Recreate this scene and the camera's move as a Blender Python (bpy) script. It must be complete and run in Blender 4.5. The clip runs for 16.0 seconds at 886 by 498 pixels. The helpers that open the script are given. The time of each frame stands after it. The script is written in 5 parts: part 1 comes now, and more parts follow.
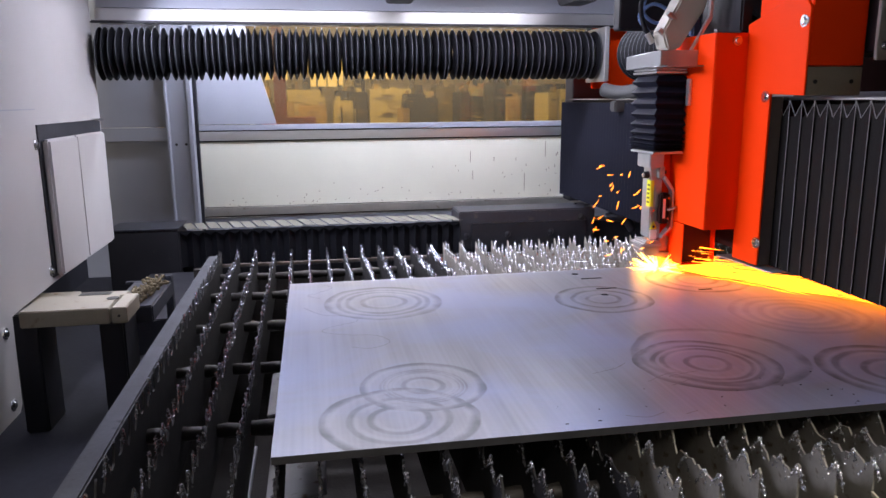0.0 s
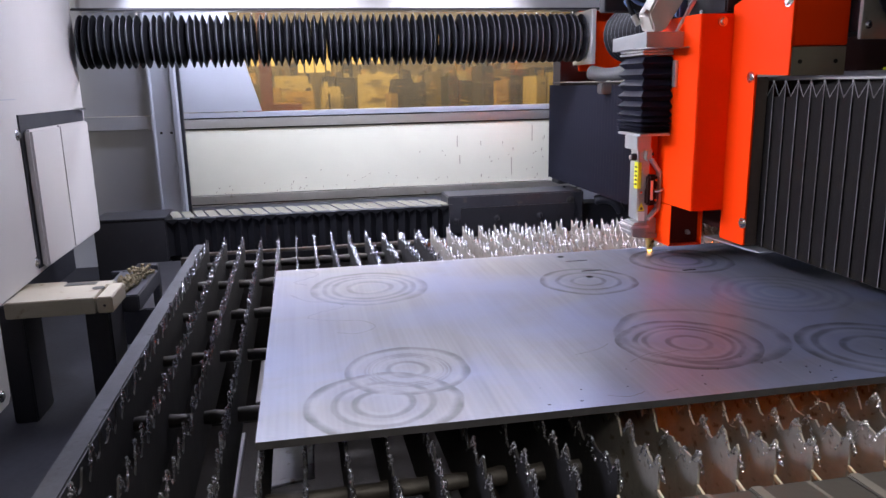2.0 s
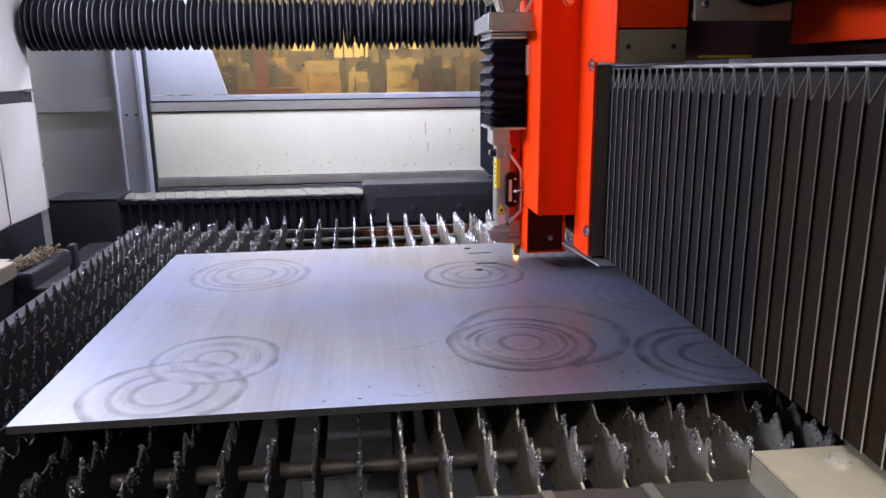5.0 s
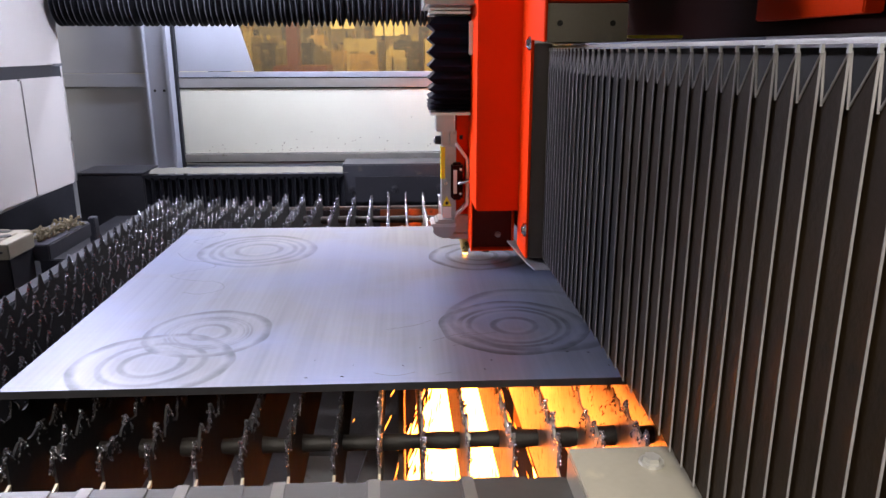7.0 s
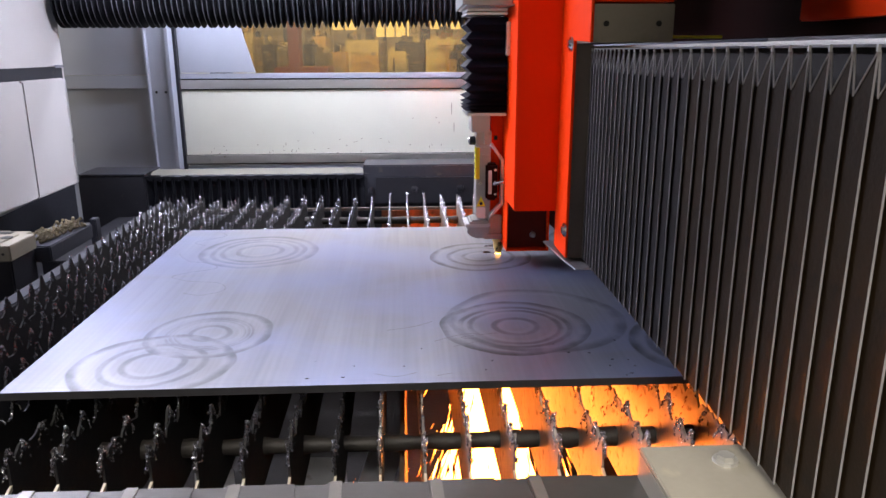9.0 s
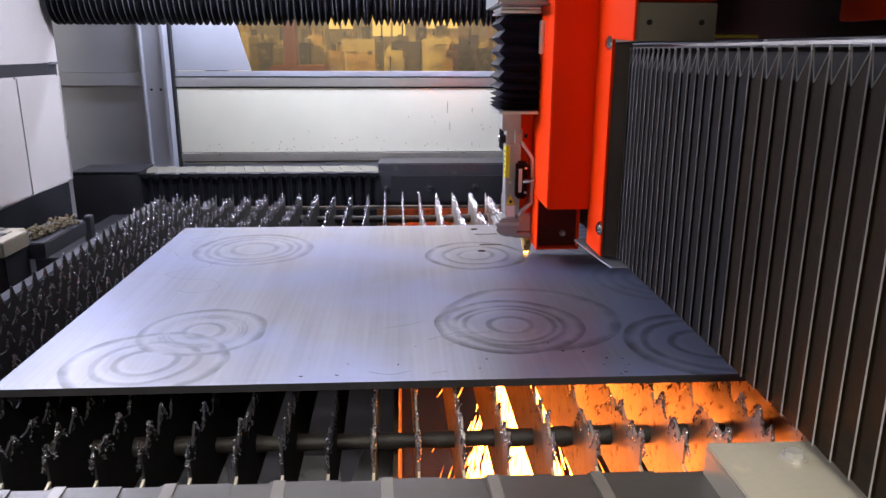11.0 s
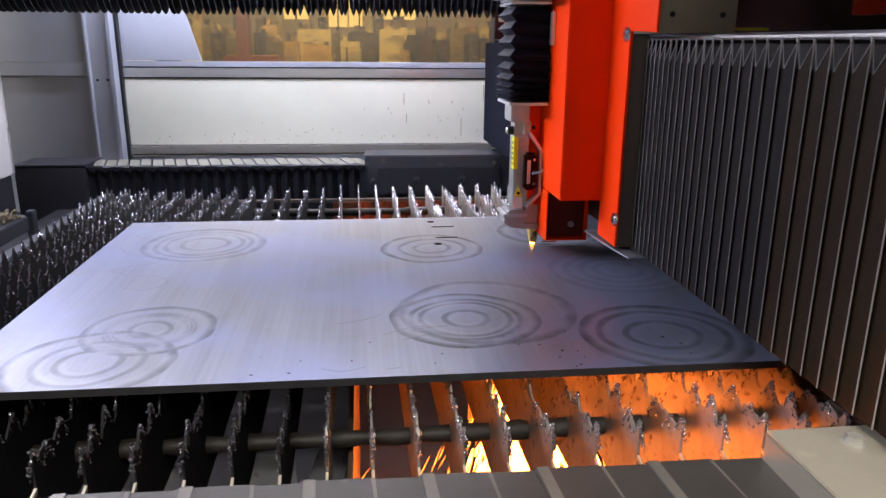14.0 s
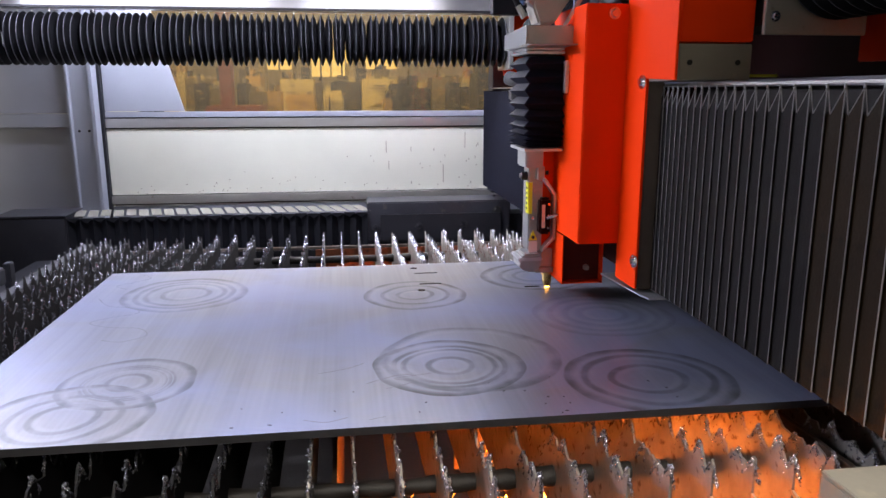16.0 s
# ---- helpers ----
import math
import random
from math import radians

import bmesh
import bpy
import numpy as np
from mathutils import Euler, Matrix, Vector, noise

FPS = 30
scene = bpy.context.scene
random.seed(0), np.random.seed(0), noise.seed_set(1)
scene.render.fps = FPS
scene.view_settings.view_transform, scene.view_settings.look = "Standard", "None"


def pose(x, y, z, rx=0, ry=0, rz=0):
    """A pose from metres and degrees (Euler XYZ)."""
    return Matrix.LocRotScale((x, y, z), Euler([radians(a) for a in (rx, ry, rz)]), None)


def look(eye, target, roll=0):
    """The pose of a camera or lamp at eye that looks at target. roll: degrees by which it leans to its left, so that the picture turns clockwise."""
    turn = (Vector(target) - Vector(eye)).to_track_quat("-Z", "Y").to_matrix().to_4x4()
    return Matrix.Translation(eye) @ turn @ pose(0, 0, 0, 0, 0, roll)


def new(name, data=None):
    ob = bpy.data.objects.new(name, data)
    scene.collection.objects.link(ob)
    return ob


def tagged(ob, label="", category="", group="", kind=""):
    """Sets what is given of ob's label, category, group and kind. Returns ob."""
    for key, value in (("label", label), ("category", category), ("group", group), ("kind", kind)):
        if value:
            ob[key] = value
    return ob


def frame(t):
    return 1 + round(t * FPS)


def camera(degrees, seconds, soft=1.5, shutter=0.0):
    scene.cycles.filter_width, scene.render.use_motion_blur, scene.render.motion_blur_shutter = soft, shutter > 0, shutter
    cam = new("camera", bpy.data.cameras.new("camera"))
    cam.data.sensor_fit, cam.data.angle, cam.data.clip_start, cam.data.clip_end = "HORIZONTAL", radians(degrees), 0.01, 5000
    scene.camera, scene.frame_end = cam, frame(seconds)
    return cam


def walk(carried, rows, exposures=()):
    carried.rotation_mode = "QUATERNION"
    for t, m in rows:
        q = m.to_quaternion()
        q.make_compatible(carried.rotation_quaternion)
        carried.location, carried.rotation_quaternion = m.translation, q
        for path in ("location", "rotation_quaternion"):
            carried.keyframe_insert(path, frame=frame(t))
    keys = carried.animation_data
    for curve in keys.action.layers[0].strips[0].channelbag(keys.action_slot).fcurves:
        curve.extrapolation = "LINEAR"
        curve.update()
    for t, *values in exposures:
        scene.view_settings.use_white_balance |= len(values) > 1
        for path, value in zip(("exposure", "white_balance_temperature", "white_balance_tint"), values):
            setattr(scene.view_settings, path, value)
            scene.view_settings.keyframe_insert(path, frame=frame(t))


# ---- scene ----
cam = camera(62.5, 16.0)
PATH = [
    (0, (0.095, -1.213, 1.612), (0.435, 0.716, 1.210), -0.43),
    (0.5, (0.093, -1.214, 1.612), (0.425, 0.717, 1.210), -0.48),
    (1, (0.095, -1.215, 1.610), (0.419, 0.717, 1.207), -0.67),
    (1.5, (0.105, -1.217, 1.612), (0.430, 0.712, 1.193), -1.13),
    (2, (0.114, -1.225, 1.612), (0.474, 0.692, 1.170), -1.16),
    (2.5, (0.207, -1.227, 1.616), (0.613, 0.676, 1.152), -0.70),
    (2.6, (0.262, -1.235, 1.615), (0.651, 0.669, 1.146), -0.5),
    (3, (0.398, -1.262, 1.616), (0.744, 0.647, 1.129), -0.19),
    (3.5, (0.521, -1.272, 1.615), (0.795, 0.652, 1.145), -0.10),
    (4, (0.566, -1.263, 1.611), (0.830, 0.665, 1.149), -0.76),
    (4.2, (0.574, -1.26, 1.606), (0.845, 0.668, 1.145), -0.9),
    (6.3, (0.745, -1.25, 1.6), (0.833, 0.68, 1.081), 0.0),
    (6.5, (0.746, -1.250, 1.600), (0.838, 0.679, 1.077), -0.10),
    (7, (0.745, -1.250, 1.598), (0.847, 0.677, 1.072), -0.05),
    (7.5, (0.745, -1.248, 1.598), (0.852, 0.679, 1.070), 0.02),
    (8, (0.744, -1.250, 1.598), (0.848, 0.677, 1.070), -0.06),
    (8.5, (0.747, -1.250, 1.599), (0.844, 0.678, 1.074), -0.19),
    (9, (0.747, -1.250, 1.597), (0.844, 0.678, 1.074), -0.17),
    (11.5, (0.750, -1.246, 1.593), (0.862, 0.680, 1.068), 0.22),
    (12, (0.752, -1.242, 1.593), (0.875, 0.683, 1.065), 0.07),
    (12.5, (0.756, -1.237, 1.592), (0.899, 0.685, 1.059), 0.09),
    (13, (0.759, -1.233, 1.591), (0.929, 0.686, 1.053), 0.26),
    (13.5, (0.761, -1.229, 1.591), (0.954, 0.685, 1.043), 0.32),
    (14, (0.762, -1.227, 1.590), (0.980, 0.685, 1.046), 0.50),
    (14.5, (0.763, -1.226, 1.590), (0.998, 0.692, 1.073), 0.56),
    (15, (0.764, -1.223, 1.590), (1.016, 0.704, 1.120), 0.57),
    (15.5, (0.765, -1.222, 1.590), (1.027, 0.712, 1.157), 0.42),
    (16, (0.766, -1.223, 1.591), (1.030, 0.714, 1.168), -0.03),
]
EXPOSURE = [(0.0, 0.06), (0.6, 0.14), (2.0, 0.28), (4.0, 0.3), (6.5, 0.32), (9.0, 0.26), (12.0, 0.2), (16.0, 0.16)]
walk(cam, [(t, look(eye, target, roll)) for t, eye, target, roll in PATH], EXPOSURE)

# ---- world and light ----
world = bpy.data.worlds.new("hall_air")
scene.world = world
world.use_nodes = True
world.node_tree.nodes["Background"].inputs[0].default_value = (0.55, 0.6, 0.7, 1)
world.node_tree.nodes["Background"].inputs[1].default_value = 0.05


def area(name, m, sx, sy, power, color, spread=180):
    d = bpy.data.lights.new(name, "AREA")
    d.shape, d.size, d.size_y, d.energy, d.color = "RECTANGLE", sx, sy, power, color
    d.spread = math.radians(spread)
    ob = new(name, d)
    ob.matrix_world = m
    return ob


# LED bar high on the left wall; hall lamp behind; the rest added fill
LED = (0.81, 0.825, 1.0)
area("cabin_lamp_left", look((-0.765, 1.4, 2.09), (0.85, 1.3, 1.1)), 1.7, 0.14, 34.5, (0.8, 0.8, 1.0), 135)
# roof, right, rear and front lamps: unseen fill to brighten sheet, door and covers
area("fill_lamp_roof", look((0.45, 1.9, 2.14), (0.45, 1.75, 0)), 2.0, 0.14, 31, (0.9, 0.88, 1.0))
area("fill_lamp_right", look((2.72, 1.65, 2.09), (0.75, 1.3, 1.3)), 1.1, 0.14, 10, LED)
area("fill_lamp_rear", look((0.6, 2.78, 2.13), (0.6, 2.93, 1.0)), 2.2, 0.08, 34, LED)
area("fill_lamp_front", look((0.4, -4.2, 5.6), (0.4, -3.0, 0)), 3.0, 1.4, 800, (1.0, 0.93, 0.84))
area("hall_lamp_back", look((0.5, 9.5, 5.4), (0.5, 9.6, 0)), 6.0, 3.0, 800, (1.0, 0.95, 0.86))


# ---- materials ----
def mat(name, base, rough=0.5, metal=0.0, var=0.15, scale=6.0, bump=0.1, fine=80.0, stretch=(1, 1, 1), spot=None, spot_at=0.6, spec=0.5):
    """A surface with colour drift at two scales, uneven gloss and fine relief; spot: a second colour in patches."""
    m = bpy.data.materials.new(name)
    m.use_nodes = True
    nt = m.node_tree
    b = nt.nodes["Principled BSDF"]
    tc = nt.nodes.new("ShaderNodeTexCoord")
    mp = nt.nodes.new("ShaderNodeMapping")
    mp.inputs["Scale"].default_value = stretch
    nt.links.new(tc.outputs["Object"], mp.inputs[0])
    n1 = nt.nodes.new("ShaderNodeTexNoise")
    n1.inputs["Scale"].default_value, n1.inputs["Detail"].default_value = scale, 5
    n2 = nt.nodes.new("ShaderNodeTexNoise")
    n2.inputs["Scale"].default_value, n2.inputs["Detail"].default_value = fine, 3
    for n in (n1, n2):
        nt.links.new(mp.outputs[0], n.inputs["Vector"])
    add = nt.nodes.new("ShaderNodeMath")
    add.operation = "MULTIPLY_ADD"
    add.inputs[1].default_value, add.inputs[2].default_value = 0.3, 0.0
    nt.links.new(n2.outputs[0], add.inputs[0])
    tot = nt.nodes.new("ShaderNodeMath")
    tot.operation = "ADD"
    nt.links.new(n1.outputs[0], tot.inputs[0])
    nt.links.new(add.outputs[0], tot.inputs[1])
    ramp = nt.nodes.new("ShaderNodeValToRGB")
    lo = [max(0, c * (1 - 1.4 * var)) for c in base]
    hi = [min(1, c * (1 + 1.4 * var)) for c in base]
    ramp.color_ramp.elements[0].position, ramp.color_ramp.elements[0].color = 0.15, (*lo, 1)
    ramp.color_ramp.elements[1].position, ramp.color_ramp.elements[1].color = 1.0, (*hi, 1)
    nt.links.new(tot.outputs[0], ramp.inputs[0])
    col = ramp.outputs[0]
    if spot:
        n3 = nt.nodes.new("ShaderNodeTexNoise")
        n3.inputs["Scale"].default_value, n3.inputs["Detail"].default_value = scale * 3.1, 6
        nt.links.new(mp.outputs[0], n3.inputs["Vector"])
        r3 = nt.nodes.new("ShaderNodeValToRGB")
        r3.color_ramp.elements[0].position, r3.color_ramp.elements[1].position = spot_at, spot_at + 0.12
        nt.links.new(n3.outputs[0], r3.inputs[0])
        mx = nt.nodes.new("ShaderNodeMixRGB")
        mx.inputs[2].default_value = (*spot, 1)
        nt.links.new(r3.outputs[0], mx.inputs[0])
        nt.links.new(col, mx.inputs[1])
        col = mx.outputs[0]
    nt.links.new(col, b.inputs["Base Color"])
    rr = nt.nodes.new("ShaderNodeMapRange")
    rr.inputs["To Min"].default_value, rr.inputs["To Max"].default_value = max(0.03, rough - 0.1), min(1, rough + 0.1)
    nt.links.new(n1.outputs[0], rr.inputs["Value"])
    nt.links.new(rr.outputs[0], b.inputs["Roughness"])
    b.inputs["Metallic"].default_value = metal
    b.inputs["Specular IOR Level"].default_value = spec
    if bump:
        bp = nt.nodes.new("ShaderNodeBump")
        bp.inputs["Strength"].default_value, bp.inputs["Distance"].default_value = bump, 0.002
        nt.links.new(n2.outputs[0], bp.inputs["Height"])
        nt.links.new(bp.outputs[0], b.inputs["Normal"])
    return m


def glow(name, color, strength):
    m = bpy.data.materials.new(name)
    m.use_nodes = True
    nt = m.node_tree
    nt.nodes.remove(nt.nodes["Principled BSDF"])
    e = nt.nodes.new("ShaderNodeEmission")
    e.inputs[0].default_value, e.inputs[1].default_value = (*color, 1), strength
    nt.links.new(e.outputs[0], nt.nodes["Material Output"].inputs[0])
    return m


PAINT = mat("white_cabin_paint", (0.46, 0.45, 0.46), 0.42, var=0.08, scale=3, bump=0.05, fine=200)
GREYPAINT = mat("grey_cabin_paint", (0.34, 0.36, 0.42), 0.45, var=0.1, scale=3, bump=0.05, fine=200)
DOORWHITE = mat("white_door_enamel", (0.84, 0.84, 0.72), 0.38, var=0.04, scale=4, bump=0.0, fine=150)
ALU = mat("satin_aluminium", (0.62, 0.63, 0.65), 0.35, metal=0.85, var=0.08, scale=8, bump=0.05, stretch=(1, 1, 6))
RED = mat("red_orange_enamel", (0.98, 0.048, 0.001), 0.5, var=0.04, scale=5, bump=0.02, fine=220, spec=0.1)
BLACKSTEEL = mat("black_painted_steel", (0.016, 0.0165, 0.021), 0.45, var=0.3, scale=7, bump=0.15, fine=90, spot=(0.04, 0.037, 0.035), spot_at=0.66, spec=0.35)
DECKBLACK = mat("oily_black_deck", (0.022, 0.023, 0.029), 0.8, var=0.4, scale=5, bump=0.2, fine=60, spec=0.15)
DUSTY = mat("dusty_dark_beam", (0.05, 0.052, 0.06), 0.8, var=0.35, scale=9, bump=0.3, fine=90, spec=0.2, spot=(0.03, 0.03, 0.032), spot_at=0.62)
DARKSTEEL = mat("dark_grey_steel", (0.034, 0.036, 0.046), 0.42, metal=0.3, var=0.25, scale=6, bump=0.12, fine=70, spot=(0.08, 0.072, 0.065), spot_at=0.64)
GREYSTEEL = mat("grey_machined_steel", (0.42, 0.41, 0.38), 0.4, metal=0.6, var=0.15, scale=9, bump=0.08, fine=120, spot=(0.2, 0.17, 0.12), spot_at=0.66)
TRUCKPLATE = mat("bare_beige_steel_plate", (0.27, 0.25, 0.205), 0.42, metal=0.25, var=0.12, scale=7, bump=0.08, fine=120, spot=(0.36, 0.32, 0.24), spot_at=0.66)
CRUST = mat("rust_brown_slag_crust", (0.15, 0.07, 0.042), 0.7, metal=0.1, var=0.4, scale=50, bump=0.5, fine=150)
STOPSTEEL = mat("machined_stop_steel", (0.27, 0.245, 0.19), 0.5, metal=0.3, var=0.15, scale=9, bump=0.08, fine=120, spot=(0.16, 0.11, 0.06), spot_at=0.62)
FRAMEBROWN = mat("brown_black_frame", (0.1, 0.082, 0.072), 0.5, var=0.25, scale=8, bump=0.1)
BLUEFABRIC = mat("blue_black_bellows_fabric", (0.009, 0.010, 0.019), 0.6, var=0.3, scale=6, bump=0.2, fine=120, spec=0.12)
FABRIC = mat("black_bellows_fabric", (0.009, 0.0078, 0.0072), 0.6, var=0.35, scale=5, bump=0.25, fine=140, spot=(0.013, 0.0105, 0.007), spot_at=0.56, spec=0.1)
PIPING = mat("grey_bellows_edge", (0.2, 0.19, 0.19), 0.5, var=0.2, scale=20, bump=0.1)
RUBBER = mat("black_rubber_fold", (0.006, 0.0065, 0.009), 0.6, var=0.3, scale=9, bump=0.1, spec=0.15)
# fold rims a little paler than the folds
RUBBERRIM = mat("grey_rubber_rim", (0.045, 0.047, 0.057), 0.5, var=0.3, scale=14, bump=0.1, spec=0.25)
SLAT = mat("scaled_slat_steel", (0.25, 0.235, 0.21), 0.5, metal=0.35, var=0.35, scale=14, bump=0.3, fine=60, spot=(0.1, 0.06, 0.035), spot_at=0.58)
# near-black slat steel for the slats with k below 9
SLATDARK = mat("near_black_slat", (0.015, 0.0145, 0.016), 0.7, metal=0.1, var=0.4, scale=14, bump=0.3, fine=60, spot=(0.035, 0.026, 0.02), spot_at=0.64, spec=0.3)
SLAG = mat("silvery_slag", (0.45, 0.46, 0.5), 0.24, metal=1.0, var=0.5, scale=60, bump=0.6, fine=260)
SLATFOOT = mat("pale_slat_foot", (0.5, 0.46, 0.36), 0.45, metal=0.4, var=0.2, scale=30, bump=0.1)
TRAY = mat("tray_sheet_steel", (0.32, 0.32, 0.35), 0.5, metal=0.4, var=0.2, scale=7, bump=0.25, fine=50, spot=(0.14, 0.1, 0.08), spot_at=0.6)
RUSTY = mat("burnt_guide_sheet", (0.085, 0.07, 0.06), 0.65, metal=0.2, var=0.3, scale=6, bump=0.3, fine=60, spot=(0.1, 0.06, 0.04), spot_at=0.55)
BARSLAG = mat("slag_coated_bar", (0.022, 0.019, 0.017), 0.6, metal=0.2, var=0.4, scale=30, bump=0.8, fine=90)
CONCRETE = mat("hall_concrete", (0.25, 0.24, 0.22), 0.7, var=0.15, scale=1.5, bump=0.1, fine=30)
HALLWALL = mat("hall_wall_paint", (0.55, 0.52, 0.46), 0.7, var=0.08, scale=1.2, bump=0.05, fine=40)
BRASS = mat("brass_nozzle", (0.6, 0.42, 0.14), 0.3, metal=1.0, var=0.15, scale=40, bump=0.05)
CHROME = mat("bright_screw_steel", (0.7, 0.7, 0.7), 0.2, metal=1.0, var=0.1, scale=40, bump=0.02)
HEADALU = mat("cast_head_aluminium", (0.42, 0.43, 0.43), 0.33, metal=0.6, var=0.1, scale=18, bump=0.1, fine=160)
LIDWORN = mat("worn_lid_sheet", (0.12, 0.112, 0.102), 0.36, metal=0.3, var=0.15, scale=12, bump=0.1)
LIDGREY = mat("grey_lid_sheet", (0.048, 0.045, 0.042), 0.38, metal=0.3, var=0.15, scale=12, bump=0.1)
YELLOW = mat("yellow_label", (0.85, 0.8, 0.03), 0.5, var=0.04, bump=0.0)
WHITELABEL = mat("white_label", (0.85, 0.85, 0.82), 0.5, var=0.04, bump=0.0)
BLACK = mat("black_print", (0.01, 0.01, 0.01), 0.5, var=0.1, bump=0.0)
DUSTFABRIC = mat("dusty_brown_bellows_fabric", (0.0155, 0.0092, 0.0034), 0.65, var=0.35, scale=6, bump=0.25, fine=140, spot=(0.009, 0.0066, 0.0035), spot_at=0.56, spec=0.1)
GIRDER = mat("dark_brown_girder_paint", (0.011, 0.009, 0.007), 0.6, var=0.25, scale=5, bump=0.1, spec=0.2)
MAROON = mat("dark_maroon_cover", (0.02, 0.006, 0.005), 0.7, var=0.2, bump=0.05, spec=0.08)
# red enamel darkened to carry the shade inside the lower cover
REDSHADED = mat("shaded_red_enamel", (0.09, 0.012, 0.008), 0.55, var=0.2, scale=8, bump=0.05, spec=0.15)
BEIGE = mat("beige_cable_guide", (0.45, 0.43, 0.37), 0.45, var=0.1, bump=0.08)
BLUETUBE = mat("blue_air_hose", (0.08, 0.14, 0.3), 0.35, var=0.1, bump=0.02)
SMOKE = mat("grey_cast_elbow", (0.06, 0.062, 0.066), 0.5, metal=0.3, var=0.15, scale=10, bump=0.15)
RUSTPLATE = mat("rust_red_pit_plate", (0.06, 0.036, 0.02), 0.75, var=0.5, scale=9, bump=0.6, fine=70, spot=(0.09, 0.06, 0.05), spot_at=0.56)
# rust red lifted to strengthen the firelight on the end plate
ENDFIRELIT = mat("firelit_red_end_plate", (0.32, 0.1, 0.045), 0.7, var=0.35, scale=12, bump=0.3, fine=70, spot=(0.16, 0.06, 0.03), spot_at=0.58)
REARLID = mat("dusty_pale_lid", (0.15, 0.147, 0.125), 0.5, var=0.12, scale=9, bump=0.05)
RUSTDUST = mat("ochre_dross", (0.13, 0.105, 0.06), 0.8, var=0.35, scale=40, bump=0.8, fine=120)
CREAM = mat("cream_cabinet_paint", (0.7, 0.66, 0.5), 0.5, var=0.06, scale=3)
OLIVE = mat("olive_case_paint", (0.22, 0.19, 0.1), 0.6, var=0.15, scale=4)
CARTON = mat("carton_board", (0.6, 0.45, 0.25), 0.7, var=0.15, scale=5)
OXIDERED = mat("oxide_red_paint", (0.35, 0.04, 0.03), 0.5, var=0.12, scale=4)
RACKDARK = mat("dark_rack_steel", (0.03, 0.03, 0.03), 0.5, var=0.2, scale=4)
SPARK = glow("spark_glow", (1.0, 0.22, 0.02), 9)
SPARKHOT = glow("hot_spark_glow", (1.0, 0.205, 0.026), 41)
SKIM = glow("skimming_spark_glow", (1.0, 0.22, 0.012), 5.5)
BURST = glow("burst_glow", (1.0, 0.38, 0.05), 22)
EMBER = glow("cut_glow", (1.0, 0.4, 0.06), 18)
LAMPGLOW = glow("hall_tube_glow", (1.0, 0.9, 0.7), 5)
PANEGLOW = glow("daylit_pane_glow", (1.0, 0.92, 0.75), 2.6)


def amber_glass():
    m = bpy.data.materials.new("amber_laser_glass")
    m.use_nodes = True
    nt = m.node_tree
    nt.nodes.remove(nt.nodes["Principled BSDF"])
    t = nt.nodes.new("ShaderNodeBsdfTransparent")
    t.inputs[0].default_value = (0.66, 0.53, 0.27, 1)
    g = nt.nodes.new("ShaderNodeBsdfGlossy")
    g.inputs["Roughness"].default_value = 0.05
    fr = nt.nodes.new("ShaderNodeFresnel")
    fr.inputs[0].default_value = 1.45
    mx = nt.nodes.new("ShaderNodeMixShader")
    nt.links.new(fr.outputs[0], mx.inputs[0])
    nt.links.new(t.outputs[0], mx.inputs[1])
    nt.links.new(g.outputs[0], mx.inputs[2])
    # tan diffuse share put in for the haze of reflections on the glass
    haze = nt.nodes.new("ShaderNodeBsdfDiffuse")
    haze.inputs[0].default_value = (0.3, 0.26, 0.19, 1)
    veil = nt.nodes.new("ShaderNodeMixShader")
    veil.inputs[0].default_value = 0.14
    nt.links.new(mx.outputs[0], veil.inputs[1])
    nt.links.new(haze.outputs[0], veil.inputs[2])
    nt.links.new(veil.outputs[0], nt.nodes["Material Output"].inputs[0])
    return m


AMBER = amber_glass()


